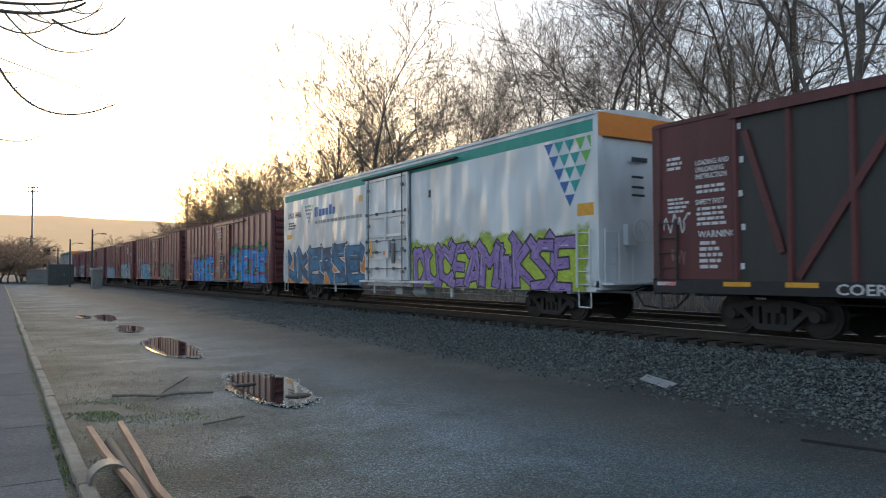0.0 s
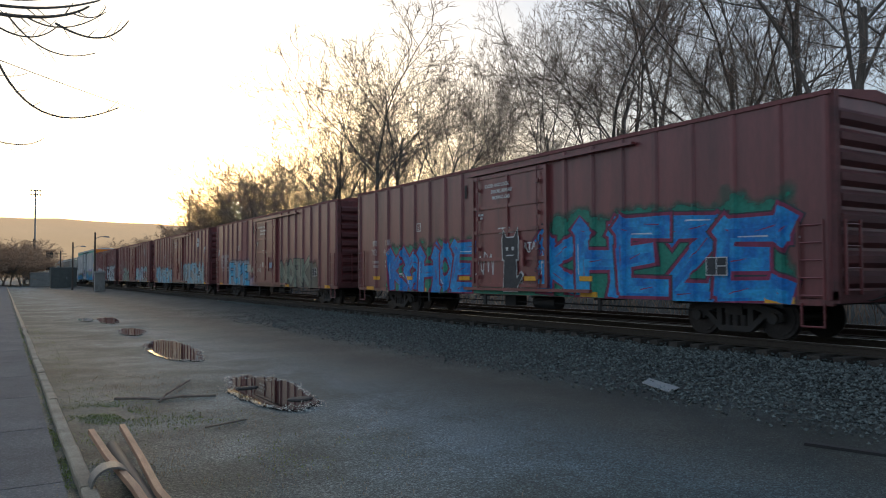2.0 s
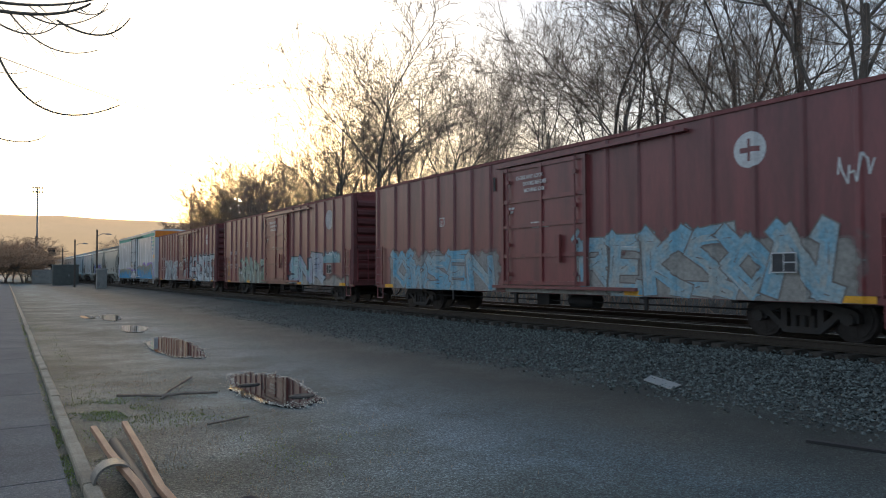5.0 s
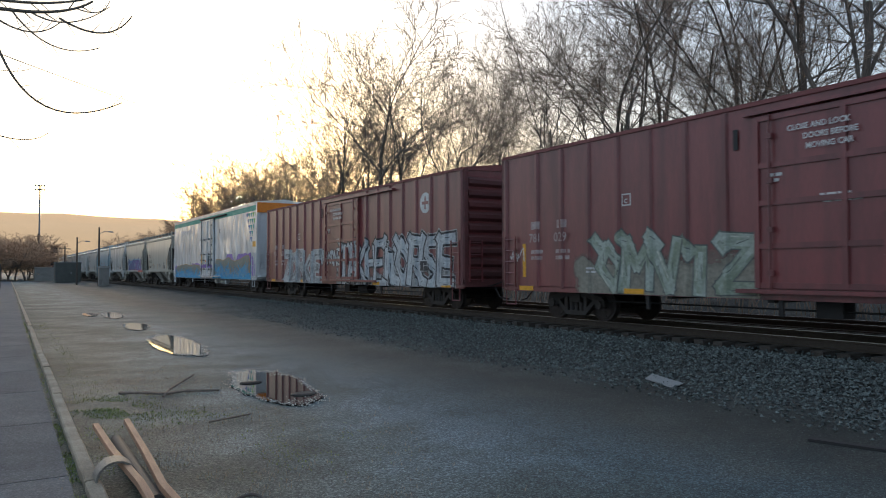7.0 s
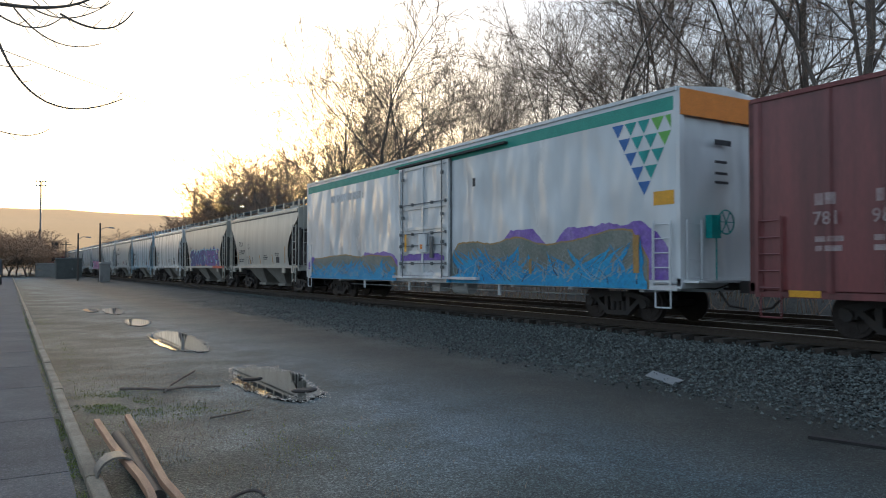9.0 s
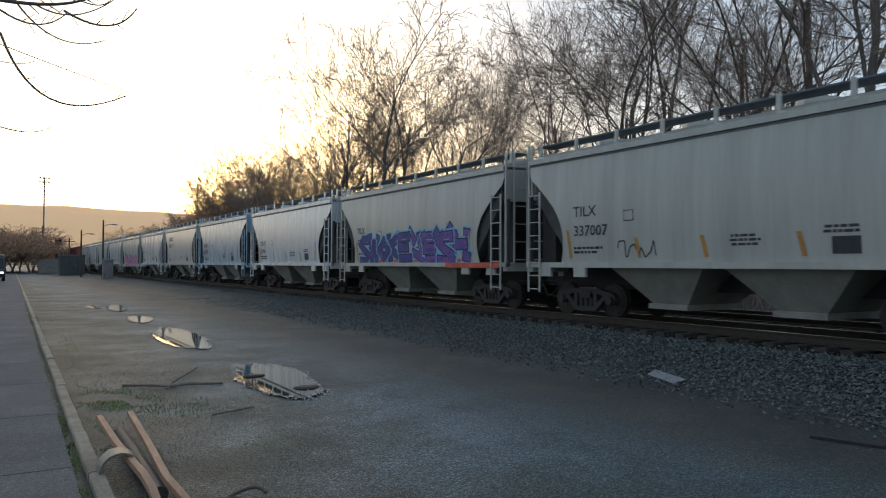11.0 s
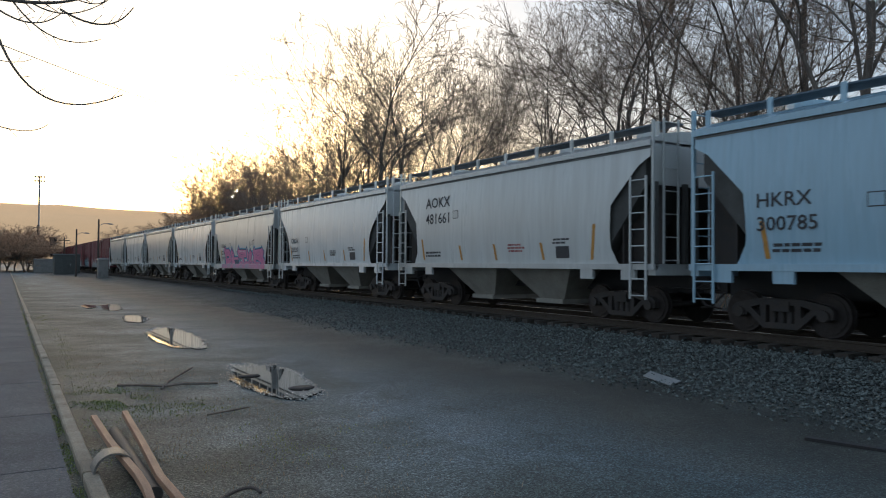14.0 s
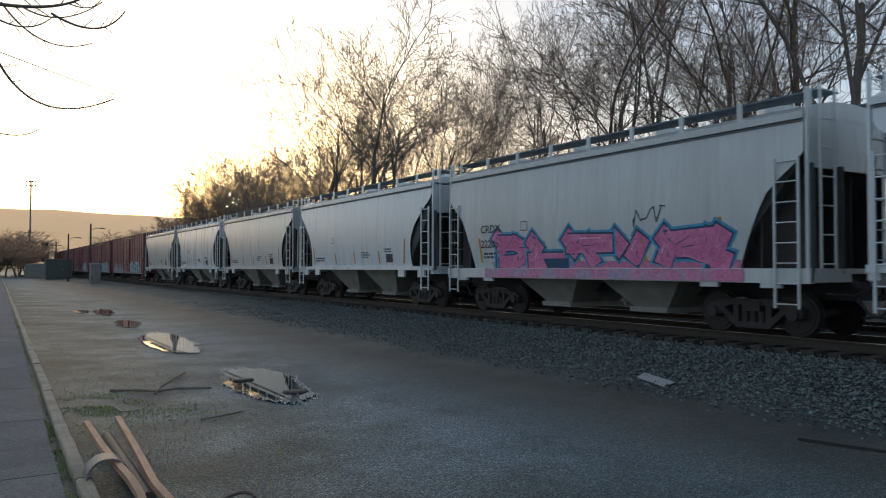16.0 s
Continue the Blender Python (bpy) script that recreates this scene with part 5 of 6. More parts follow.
INK.bars(1.1, 1.8, 5, 0.6, 0.07, SIGNWHITE, 23, 0.25)
INK.bars(0.3, 3.6, 3, 0.5, 0.06, SIGNWHITE, 24, 0.25)
INK.bars(0.3, 2.75, 4, 0.6, 0.05, SIGNWHITE, 25, 0.3)
INK.scribble(0.2, 2.05, 0.75, 0.45, SIGNWHITE, 26)
INK.scribble(0.4, 1.4, 0.4, 0.4, spray((0.3, 0.14, 0.13)), 27)
sill = Shape().box(-1.62, -1.5, 0.0, 18.9, 0.82, 1.08)
part("deck_edge", sill, DARK, sK.car)
EDGE_SIDE = Side(WAGONS[0], 18.9, 1.62, (), None)
for u, w in ((1.75, 0.6), (3.05, 0.62), (9.0, 0.6)):
    EDGE_SIDE.bar(u, u + w, 0.97, 1.06, YELLOW, "reflector")
EDGE_SIDE.bar(0.1, 0.6, 0.97, 1.05, spray((0.6, 0.1, 0.08), (0.7, 0.7, 0.7)), "reflector")
EDGE_SIDE.text("COER", 3.97, 0.86, 0.18, SIGNWHITE, 1.25, 0.01)
part("top_rail", Shape().box(-1.6, -1.5, 0.0, 17.0, 4.22, 4.42), MAROON, sK.car)
for u, z in ((2.03, 4.0), (2.08, 3.35), (2.05, 2.7), (2.1, 2.05), (2.07, 1.3)):
    INK.bar(u, u + 0.09, z, z + 0.12, SIGNWHITE)

# the hoppers
HB = (1.36, 4.06)
TAPE = mat("dull_orange_tape", (0.55, 0.27, 0.04), 0.5, other=(0.38, 0.2, 0.05), scale=6, amount=0.4)
MARKS = ["TILX 337007", "TILX 337010", "CRDX 22996", "HKRX 300785", "AOKX 481661", "CRDX 23520", "CRDX 22205", "", "", "", ""]
for k, car in enumerate(WAGONS[8:19]):
    sd = Side(car, HOP_L, 1.56, (), None, HB)
    if MARKS[k]:
        first, second = MARKS[k].split()
        size, u, za, zb = {0: (0.25, 1.9, 2.48, 2.01), 1: (0.22, 1.75, 2.5, 2.05), 3: (0.26, 1.55, 2.42, 1.98), 4: (0.33, 1.93, 3.16, 2.64)}.get(k, (0.22, 1.75, 2.3, 1.88))
        sd.text(first, u, za, size, SIGNBLACK, 1.1)
        sd.text(second, u, zb, size, SIGNBLACK, 1.1)
    sd.bars(1.85, 1.68, 2, 1.1, 0.06, SIGNBLACK, 30 + k, 0.2)
    for u, up in ((1.62, 0.7), (3.9, 0.45), (5.7, 0.45), (7.8, 0.45), (9.82, 0.85)):
        sh = Shape()
        lean = 0.1 if u < 9 else -0.12
        sd.patch(sh, [(u + lean, 1.46), (u + lean + 0.1, 1.46), (u + 0.1, 1.46 + up), (u, 1.46 + up)], 0.008)
        part("reflector", sh, TAPE, sd.car)
    sd.bars(6.4, 1.85, 3, 0.8, 0.05, spray((0.35, 0.1, 0.1)) if k == 4 else SIGNBLACK, 40 + k, 0.3)
    sd.bars(8.3, 1.95, 2, 0.7, 0.05, SIGNBLACK, 50 + k, 0.3)
    sd.bar(8.45, 8.95, 1.5, 1.8, SIGNBLACK, "inspection_plate", 0.008)
    sd.bar(3.6, 3.9, 2.75 if k == 4 else 2.3, 3.0 if k == 4 else 2.55, SIGNBLACK, "clearance_plate", 0.005)
    sd.bar(3.62, 3.88, 2.77 if k == 4 else 2.32, 2.98 if k == 4 else 2.53, HOP_PAINT[k], "clearance_plate", 0.009)
sh0 = Side(WAGONS[8], HOP_L, 1.56, (), None, HB)
sh0.scribble(3.4, 1.4, 1.1, 0.45, SIGNBLACK, 71)
sh1 = Side(WAGONS[9], HOP_L, 1.56, (), None, HB)
sh1.haze_of_paint(1.7, 10.0, 1.37, 2.35, (0.68, 0.12, 0.06), 30, 0.3, 0.003)
sh1.piece("SWOKE", 2.0, 6.1, 1.37, 2.35, (0.09, 0.08, 0.32), (0.05, 0.05, 0.2), (0.03, 0.03, 0.08), 72, 0.17, (0.25, 0.55, 0.8), (0.3, 0.45, 0.75), 0.12)
sh1.piece("JESH", 6.2, 9.7, 1.37, 2.4, (0.22, 0.10, 0.36), (0.09, 0.08, 0.32), (0.03, 0.03, 0.08), 75, 0.17, (0.25, 0.55, 0.8), (0.6, 0.4, 0.7), 0.2)
part("painted_sill", Shape().box(-1.65, -1.646, 0.3, 3.2, 1.2, 1.36), spray((0.68, 0.12, 0.06)), sh1.car)
sh3 = Side(WAGONS[11], HOP_L, 1.56, (), None, HB)
for u in (4.4, 7.0):
    emblem(sh3, u, 2.15, 0.2, spray((0.6, 0.1, 0.1)), False)
    sh = Shape()
    sh3.patch(sh, [(u + 0.15 * math.cos(k * math.pi / 8), 2.15 + 0.15 * math.sin(k * math.pi / 8)) for k in range(16)], 0.009)
    part("round_emblem", sh, HOPBLUE, sh3.car)
sh6 = Side(WAGONS[14], HOP_L, 1.56, (), None, HB)
sh6.haze_of_paint(2.2, 10.4, 1.31, 1.9, (0.62, 0.2, 0.36), 31, 0.3, 0.003)
sh6.piece("DLTIR", 2.6, 9.9, 1.31, 2.2, (0.64, 0.22, 0.38), (0.56, 0.14, 0.3), (0.02, 0.06, 0.14), 73, 0.24, (0.10, 0.36, 0.56), (0.78, 0.5, 0.62), 0.35)
part("painted_sill", Shape().box(-1.65, -1.646, 1.3, 9.7, 1.05, 1.29), spray((0.60, 0.2, 0.34), (0.4, 0.3, 0.4)), sh6.car)
sh6.scribble(7.6, 2.15, 0.9, 0.5, SIGNBLACK, 74)

# ---- yard and path ----
ALREADY = set(scene.objects)
LEVEL = 1.094        # the yard lies this much farther below the eye than it is drawn here
ASPHALT = mat("worn_path_asphalt", (0.105, 0.115, 0.125), 0.8, other=(0.07, 0.076, 0.082), scale=0.8, amount=0.5, grain=80, bump=0.5, speck=(70, 0.4))
CONCRETE = mat("weathered_kerb_concrete", (0.40, 0.34, 0.25), 0.9, other=(0.24, 0.2, 0.145), scale=3, amount=0.5, grain=60, bump=0.5)
WATER = bpy.data.materials.new("still_puddle_water")
WATER.use_nodes = True
wb = WATER.node_tree.nodes["Principled BSDF"]
wb.inputs["Base Color"].default_value = (0.02, 0.018, 0.015, 1)
wb.inputs["Roughness"].default_value, wb.inputs["IOR"].default_value = 0.02, 1.33
# wet shore pebbles, their glints put into a pale base colour
WETSTONE = mat("glint_pale_wet_pebbles", (0.62, 0.59, 0.52), 0.14, other=(0.2, 0.19, 0.17), scale=9, spread=0.7, island=True)
GRASS = mat("spring_grass", (0.20, 0.26, 0.06), 0.8, other=(0.12, 0.12, 0.04), scale=3, bump=0)
STRAW = mat("dry_straw", (0.32, 0.27, 0.18), 0.85, other=(0.2, 0.16, 0.1), scale=3, bump=0)
RUSTBAR = mat("raw_sawn_timber", (0.42, 0.25, 0.15), 0.6, other=(0.28, 0.16, 0.10), scale=5, stretch=(6, 0.5, 6), amount=0.4)
PIPE = mat("dull_galvanised_pipe", (0.2, 0.19, 0.17), 0.5, 0.4, other=(0.16, 0.14, 0.12), scale=6)
BLACKPIPE = mat("dark_plastic_pipe", (0.05, 0.045, 0.04), 0.6, other=(0.10, 0.085, 0.07), scale=5)

SKEW = Matrix.Translation((0.69, 6.0, 0)) @ pose(0, 0, 0, 0, 0, -0.7) @ Matrix.Translation((-0.69, -6.0, 0))     # the path drifts towards the track
path = thing("path", "worn dark asphalt footpath with cross joints", "path", "", "structure", SKEW)
y = -3.0
pieces = []
while y < 150:
    d = 2.35 if y < 40 else 12
    pieces.append((y, y + d - 0.02))
    y += d
for a, b in pieces:
    sl = Shape()
    sl.box(-2.3, 0.5, a, b, -0.06, 0.012)
    part("path_slab", sl, ASPHALT, path)
part("path_bed", Shape().box(-2.28, 0.48, -3, 150, -0.07, 0.004), ASPHALT, path)
kerb = thing("kerb", "weathered concrete kerb along the footpath", "kerb", "", "structure", SKEW)
rnd = random.Random(8)
y = -3.0
while y < 150:
    d = 1.5 if y < 30 else 8
    dx, dz = rnd.uniform(-0.012, 0.012), rnd.uniform(-0.008, 0.008)
    n = 10
    ring = []
    for i in range(n + 1):
        yy = y + 0.006 + (d - 0.012) * i / n
        wob = 0.007 * noise.noise((yy * 3, 1.0, 0.0))
        ring.append([(0.588 + dx + wob, yy, -0.1), (0.695 + dx, yy, -0.1), (0.695 + dx - wob, yy, 0.04 + dz), (0.683 + dx, yy, 0.052 + dz), (0.60 + dx, yy, 0.052 + dz + wob), (0.588 + dx + wob, yy, 0.04 + dz)])
    part("kerb_stone", Shape().loft(ring), CONCRETE, kerb)
    y += d


def blades(name, spots, material, label, seed, low=0.03, high=0.1, width=0.004):
    sh = Shape()
    r = random.Random(seed)
    for x0, x1, y0, y1, count in spots:
        for i in range(count):
            x, y = (x0 + x1) / 2 + (x1 - x0) * r.gauss(0, 0.27), (y0 + y1) / 2 + (y1 - y0) * (r.gauss(0, 0.24) if y1 - y0 < 4 else r.uniform(-0.5, 0.5))
            if noise.noise((x * 2.1, y * 1.7, seed)) < -0.12 or x > 0.58 and x < 0.7:
                continue
            z = -0.015 if x > 0.5 else 0.0
            x += 0.0122 * (y - 6)
            h, a = r.uniform(low, high), r.uniform(0, 6.28)
            bend = Vector((math.cos(a), math.sin(a), 0)) * h * r.uniform(0.2, 0.9)
            side = Vector((-math.sin(a), math.cos(a), 0)) * width
            p = Vector((x, y, z))
            m = p + bend * 0.4 + Vector((0, 0, h * 0.6))
            q = p + bend + Vector((0, 0, h * r.uniform(0.5, 1)))
            sh.add([p - side, p + side, m + side * 0.7, m - side * 0.7, q], [(0, 1, 2, 3), (3, 2, 4)])
    return stuff(name, sh, material, label, "grass", "stuff")


blades("grass", [(0.5, 0.59, 3, 9, 1300), (0.52, 0.59, 9, 30, 1000), (0.72, 1.6, 8.2, 10.6, 2600), (0.75, 1.3, 10, 26, 900), (1.3, 2.4, 8.0, 9.0, 500), (1.6, 3.2, 5.5, 7.2, 500), (0.72, 1.0, 6.0, 9, 300)], GRASS, "thin green grass along the kerb", 61, 0.01, 0.028)
blades("dry_grass", [(0.74, 2.8, 4, 13, 2300), (0.5, 0.6, 3, 20, 300), (0.75, 1.6, 5.2, 7.2, 500), (2.4, 4, 4.4, 8, 200)], STRAW, "dry straw and dead stalks over the soil", 62, 0.01, 0.05, 0.0025)


def puddle(cx, cy, rx, ry, turn, seed, stones):
    """A shallow puddle with an uneven, pebbly shore."""
    r = random.Random(seed)
    th = thing("puddle", "shallow puddle with a stony wet shore in the gravel", "puddle", "puddles in the yard")
    n = 110
    pts = []
    for i in range(n):
        a = 2 * math.pi * i / n
        k = 1 + 0.22 * noise.noise((math.cos(a) * 1.6, math.sin(a) * 1.6, seed * 1.7)) + 0.12 * noise.noise((math.cos(a) * 7, math.sin(a) * 7, seed * 1.1))
        u, v = rx * k * math.cos(a), ry * k * math.sin(a)
        pts.append((cx + u * math.cos(turn) - v * math.sin(turn), cy + u * math.sin(turn) + v * math.cos(turn)))
    part("water", Shape().add([(x, y, 0.006) for x, y in pts] + [(x, y, -0.03) for x, y in pts], [tuple(range(n))] + [(i, n + i, n + (i + 1) % n, (i + 1) % n) for i in range(n)]), WATER, th)
    sh = Shape()
    for i in range(stones):
        a = r.random() * n
        i0 = int(a)
        x = pts[i0][0] + (pts[(i0 + 1) % n][0] - pts[i0][0]) * (a - i0)
        y = pts[i0][1] + (pts[(i0 + 1) % n][1] - pts[i0][1]) * (a - i0)
        f = 1 + r.gauss(-0.05, 0.09) * (0.5 + abs(noise.noise((a * 0.09, seed * 2.0, 0.0))) * 2.2)
        pebble(sh, cx + (x - cx) * f, cy + (y - cy) * f, 0.004, r.uniform(0.004, 0.013), r)
    ob = part("shore_gravel", sh, WETSTONE, th)
    ob["kind"] = "stuff"
    return th


puddle(3.3, 9.98, 0.5, 1.6, radians(-7), 1, 1700)
puddle(3.36, 16.7, 0.5, 2.55, radians(-3), 2, 1500)
puddle(3.5, 22.7, 0.36, 1.4, radians(-5), 3, 500)
puddle(3.66, 29.0, 0.34, 2.1, radians(-4), 4, 500)
puddle(2.99, 29.8, 0.25, 1.1, radians(-2), 5, 300)
for x, y, a, b in ((3.12, 10.3, 0.16, 0.07), (3.42, 9.0, 0.17, 0.12)):
    st2 = Shape()
    ring = lambda f, z: [(x + a * f * math.cos(t) * (1 + 0.2 * math.sin(3 * t)), y + b * f * math.sin(t), z) for t in [2 * math.pi * i / 10 for i in range(10)]]
    st2.loft([ring(1.0, -0.03), ring(1.0, 0.014), ring(0.8, 0.028)])
    tagged(part("stone", st2, STEEL, None), "dark flat stone standing out of the puddle", "stone")

# loose things on the ground
plate = tagged(part("metal_plate", Shape().loft([[(7.82, 6.82, 0.0), (8.2, 6.95, 0.01), (8.5, 7.78, 0.02), (8.1, 7.56, 0.012)], [(7.82, 6.82, 0.012), (8.2, 6.95, 0.022), (8.5, 7.78, 0.032), (8.1, 7.56, 0.024)]]), mat("pale_sheet_metal", (0.30, 0.32, 0.32), 0.45, 0.2, other=(0.3, 0.3, 0.3), scale=4), None), "pale bent metal sheet lying on the ballast", "metal sheet")
tagged(part("timber", Shape().loft([[(6.55, 4.1, -0.02), (6.62, 4.13, -0.02), (6.62, 4.13, 0.008), (6.55, 4.1, 0.008)], [(6.96, 2.6, -0.02), (7.03, 2.62, -0.02), (7.03, 2.62, 0.012), (6.96, 2.6, 0.012)]]), DARK, None), "dark old timber lying in the gravel", "timber")


def branch_on_ground(points, r, label):
    sh = Shape()
    for (a, b) in zip(points, points[1:]):
        sh.tube(a, b, r, r * 0.7, n=6)
    return tagged(part("fallen_branch", sh, TREEBARK, None), label, "branch")


branch_on_ground([(1.4, 10.35, 0.01), (1.65, 10.15, 0.02), (1.9, 9.95, 0.015), (2.15, 10.0, 0.02), (2.57, 9.89, 0.01)], 0.022, "dark crooked fallen branch on the gravel")
branch_on_ground([(1.85, 9.85, 0.0), (2.0, 10.2, 0.03), (2.3, 10.8, 0.04), (2.6, 11.5, 0.02)], 0.016, "thin dark fallen branch on the gravel")
branch_on_ground([(1.95, 7.9, 0.005), (2.2, 7.95, 0.015), (2.45, 8.1, 0.005)], 0.012, "short dark fallen twig on the gravel")


def bar_thing(points, w, h, material, name, label, category):
    sh = Shape()
    rings = []
    for i, p in enumerate(points):
        p = Vector(p)
        d = (Vector(points[min(i + 1, len(points) - 1)]) - Vector(points[max(i - 1, 0)])).normalized()
        sd = Vector((d.y, -d.x, 0)).normalized() * w / 2
        rings.append([p - sd, p + sd, p + sd - Vector((0, 0, h)), p - sd - Vector((0, 0, h))])
    sh.loft(rings)
    return tagged(part(name, sh, material, None), label, category, "scrap beside the path")


bar_thing([(0.835, 7.70, 0.15), (0.835, 6.5, 0.155), (0.875, 5.45, 0.155), (0.885, 5.15, 0.13), (0.87, 4.5, 0.02)], 0.05, 0.045, RUSTBAR, "scrap_bar", "raw orange-brown bar lying over a pipe", "scrap bar")
bar_thing([(1.12, 7.78, 0.15), (1.06, 6.4, 0.15), (1.0, 5.3, 0.15), (1.03, 4.95, 0.12), (1.1, 4.4, 0.02)], 0.05, 0.045, RUSTBAR, "scrap_bar", "raw orange-brown bar lying over a pipe", "scrap bar")
pipe = Shape()
rings = []
n = 20
for r, yy in ((0.05, 7.3), (0.055, 5.2)):
    rings.append([(0.965 - (7.3 - yy) * 0.01 + r * math.cos(2 * math.pi * i / n), yy, 0.05 + r * math.sin(2 * math.pi * i / n)) for i in range(n)])
pipe.loft(rings)
tagged(part("pipe", pipe, BLACKPIPE, None), "dark plastic pipe lying in the dry grass", "pipe", "scrap beside the path")
cul = Shape()
ro, ri = 0.148, 0.132
sec = lambda r, yy: [(0.79 + r * math.cos(math.pi * (i / 16 * 1.2 - 0.1)), yy, 0.045 + r * math.sin(math.pi * (i / 16 * 1.2 - 0.1))) for i in range(17)]
A, B, C, D = sec(ro, 5.9), sec(ro, 6.1), sec(ri, 6.1), sec(ri, 5.9)
k0 = len(A)
cul.add(A + B + C + D, [q for i in range(16) for q in ((i, i + 1, k0 + i + 1, k0 + i), (k0 + i, k0 + i + 1, 2 * k0 + i + 1, 2 * k0 + i), (2 * k0 + i, 2 * k0 + i + 1, 3 * k0 + i + 1, 3 * k0 + i), (3 * k0 + i, 3 * k0 + i + 1, i + 1, i))])
tagged(part("pipe_collar", cul, PIPE, None), "dull galvanised pipe collar standing in the dry grass", "pipe", "scrap beside the path")
hose = Shape()
hose.path([(1.45 + 0.14 * math.cos(t), 4.95 + 0.12 * math.sin(t), 0.03 + 0.02 * math.sin(t * 2)) for t in [2 * math.pi * i / 16 for i in range(15)]], 0.013, n=6)
tagged(part("rubber_hose", hose, BLACKPIPE, None), "loop of black rubber hose on the ground", "hose")

# ---- far end of the yard ----
POLE = mat("weathered_pole_wood", (0.10, 0.08, 0.065), 0.9, other=(0.06, 0.05, 0.04), scale=3, stretch=(4, 4, 0.5))
GALV = mat("galvanised_mast", (0.25, 0.25, 0.25), 0.6, 0.3, scale=3)
CABGREY = mat("pale_cabinet_paint", (0.26, 0.25, 0.23), 0.5, scale=2)
CABDARK = mat("grey_green_cabinet_paint", (0.075, 0.08, 0.072), 0.5, scale=2)


def light_pole(x, y, h, label, arm=0.9, lamp=True, r=0.12):
    p = thing("street_lamp" if lamp else "utility_pole", label, "pole", "poles by the yard", at=pose(x, y, 0))
    part("pole", Shape().tube((0, 0, -0.3), (0, 0, h), r, r * 0.7, n=10), POLE, p)
    if lamp:
        part("arm", Shape().path([(0, 0, h - 0.7), (arm * 0.6, 0, h - 0.4), (arm, 0, h - 0.45)], 0.03), GALV, p)
        part("lamp_head", Shape().loft([[(arm - 0.1, -0.14, h - 0.5), (arm + 0.5, -0.14, h - 0.52), (arm + 0.5, 0.14, h - 0.52), (arm - 0.1, 0.14, h - 0.5)], [(arm, -0.08, h - 0.36), (arm + 0.4, -0.08, h - 0.4), (arm + 0.4, 0.08, h - 0.4), (arm, 0.08, h - 0.36)]]), GALV, p)
    else:
        part("crossarm", Shape().box(-0.8, 0.8, -0.06, 0.06, h - 0.6, h - 0.48), POLE, p)
    return p


light_pole(9.25, 84.0, 6.2, "dark wooden lamp pole beside the track")
light_pole(8.2, 95.9, 5.6, "dark wooden lamp pole beside the track")
light_pole(9.4, 130.0, 5.7, "dark wooden utility pole by the cabinets", lamp=False)
light_pole(7.9, 180.0, 9.7, "tall wooden utility pole at the yard's end", lamp=False, r=0.3)
light_pole(20.6, 92.0, 11.4, "wooden utility pole at the wood's edge", lamp=False)
mast = thing("floodlight_mast", "tall slender floodlight mast beyond the yard", "floodlight mast", at=pose(9.8, 220, 0))
part("mast", Shape().tube((0, 0, -0.3), (0, 0, 24.5), 0.3, 0.16, n=10), GALV, mast)
for i in range(2):
    part("crossbar", Shape().box(-1.3, 1.3, -0.05, 0.05, 23.2 + i * 1.1, 23.3 + i * 1.1), GALV, mast)
    for j in range(4):
        part("floodlight", Shape().box(-1.2 + j * 0.7, -0.85 + j * 0.7, -0.35, -0.05, 23.0 + i * 1.1, 23.4 + i * 1.1), CABGREY, mast)


def cabinet(x, y, w, d, h, paint, label):
    c = thing("equipment_cabinet", label, "cabinet", "cabinets by the track", at=pose(x, y, 0))
    part("body", Shape().box(-w / 2, w / 2, -d / 2, d / 2, -0.1, h), paint, c)
    part("roof", Shape().loft([[(-w / 2 - 0.1, -d / 2 - 0.1, h), (w / 2 + 0.1, -d / 2 - 0.1, h), (w / 2 + 0.1, d / 2 + 0.1, h), (-w / 2 - 0.1, d / 2 + 0.1, h)], [(-w / 2, -d / 2, h + 0.16), (w / 2, -d / 2, h + 0.16), (w / 2, d / 2, h + 0.16), (-w / 2, d / 2, h + 0.16)]]), paint, c)
    dr = part("door", Shape().box(-w * 0.2, w * 0.2, -d / 2 - 0.03, -d / 2, 0.15, h - 0.25), paint, c)
    part("handle", Shape().box(w * 0.1, w * 0.13, -d / 2 - 0.06, -d / 2 - 0.03, h * 0.45, h * 0.55), GALV, dr)
    return c


cabinet(8.7, 115.5, 3.2, 2.4, 2.7, CABDARK, "dark grey-green signal hut beside the track")
cabinet(6.9, 137.0, 2.9, 2.0, 2.1, CABGREY, "pale grey equipment cabinet at the yard's end")
cabinet(9.55, 82.5, 0.95, 0.8, 1.95, CABGREY, "pale grey equipment cabinet at the foot of a pole")
sig = thing("railway_signal", "dark two-headed railway signal mast beside the track", "signal", at=pose(9.07, 150, 0))
part("mast", Shape().tube((0, 0, -0.2), (0, 0, 6.2), 0.09, n=8), GALV, sig)
for z in (5.6, 3.4):
    part("signal_head", Shape().box(-0.55, 0.55, -0.2, 0.1, z - 0.7, z + 0.7), DARK, sig)
part("ladder", Shape().box(0.3, 0.34, 0.1, 0.14, 0, 5).box(0.6, 0.64, 0.1, 0.14, 0, 5), GALV, sig)
tagged(part("concrete_slab", Shape().box(4.9, 6.6, 144.6, 145.6, -0.05, 0.35), CONCRETE, None), "low pale concrete slab at the end of the yard", "slab")

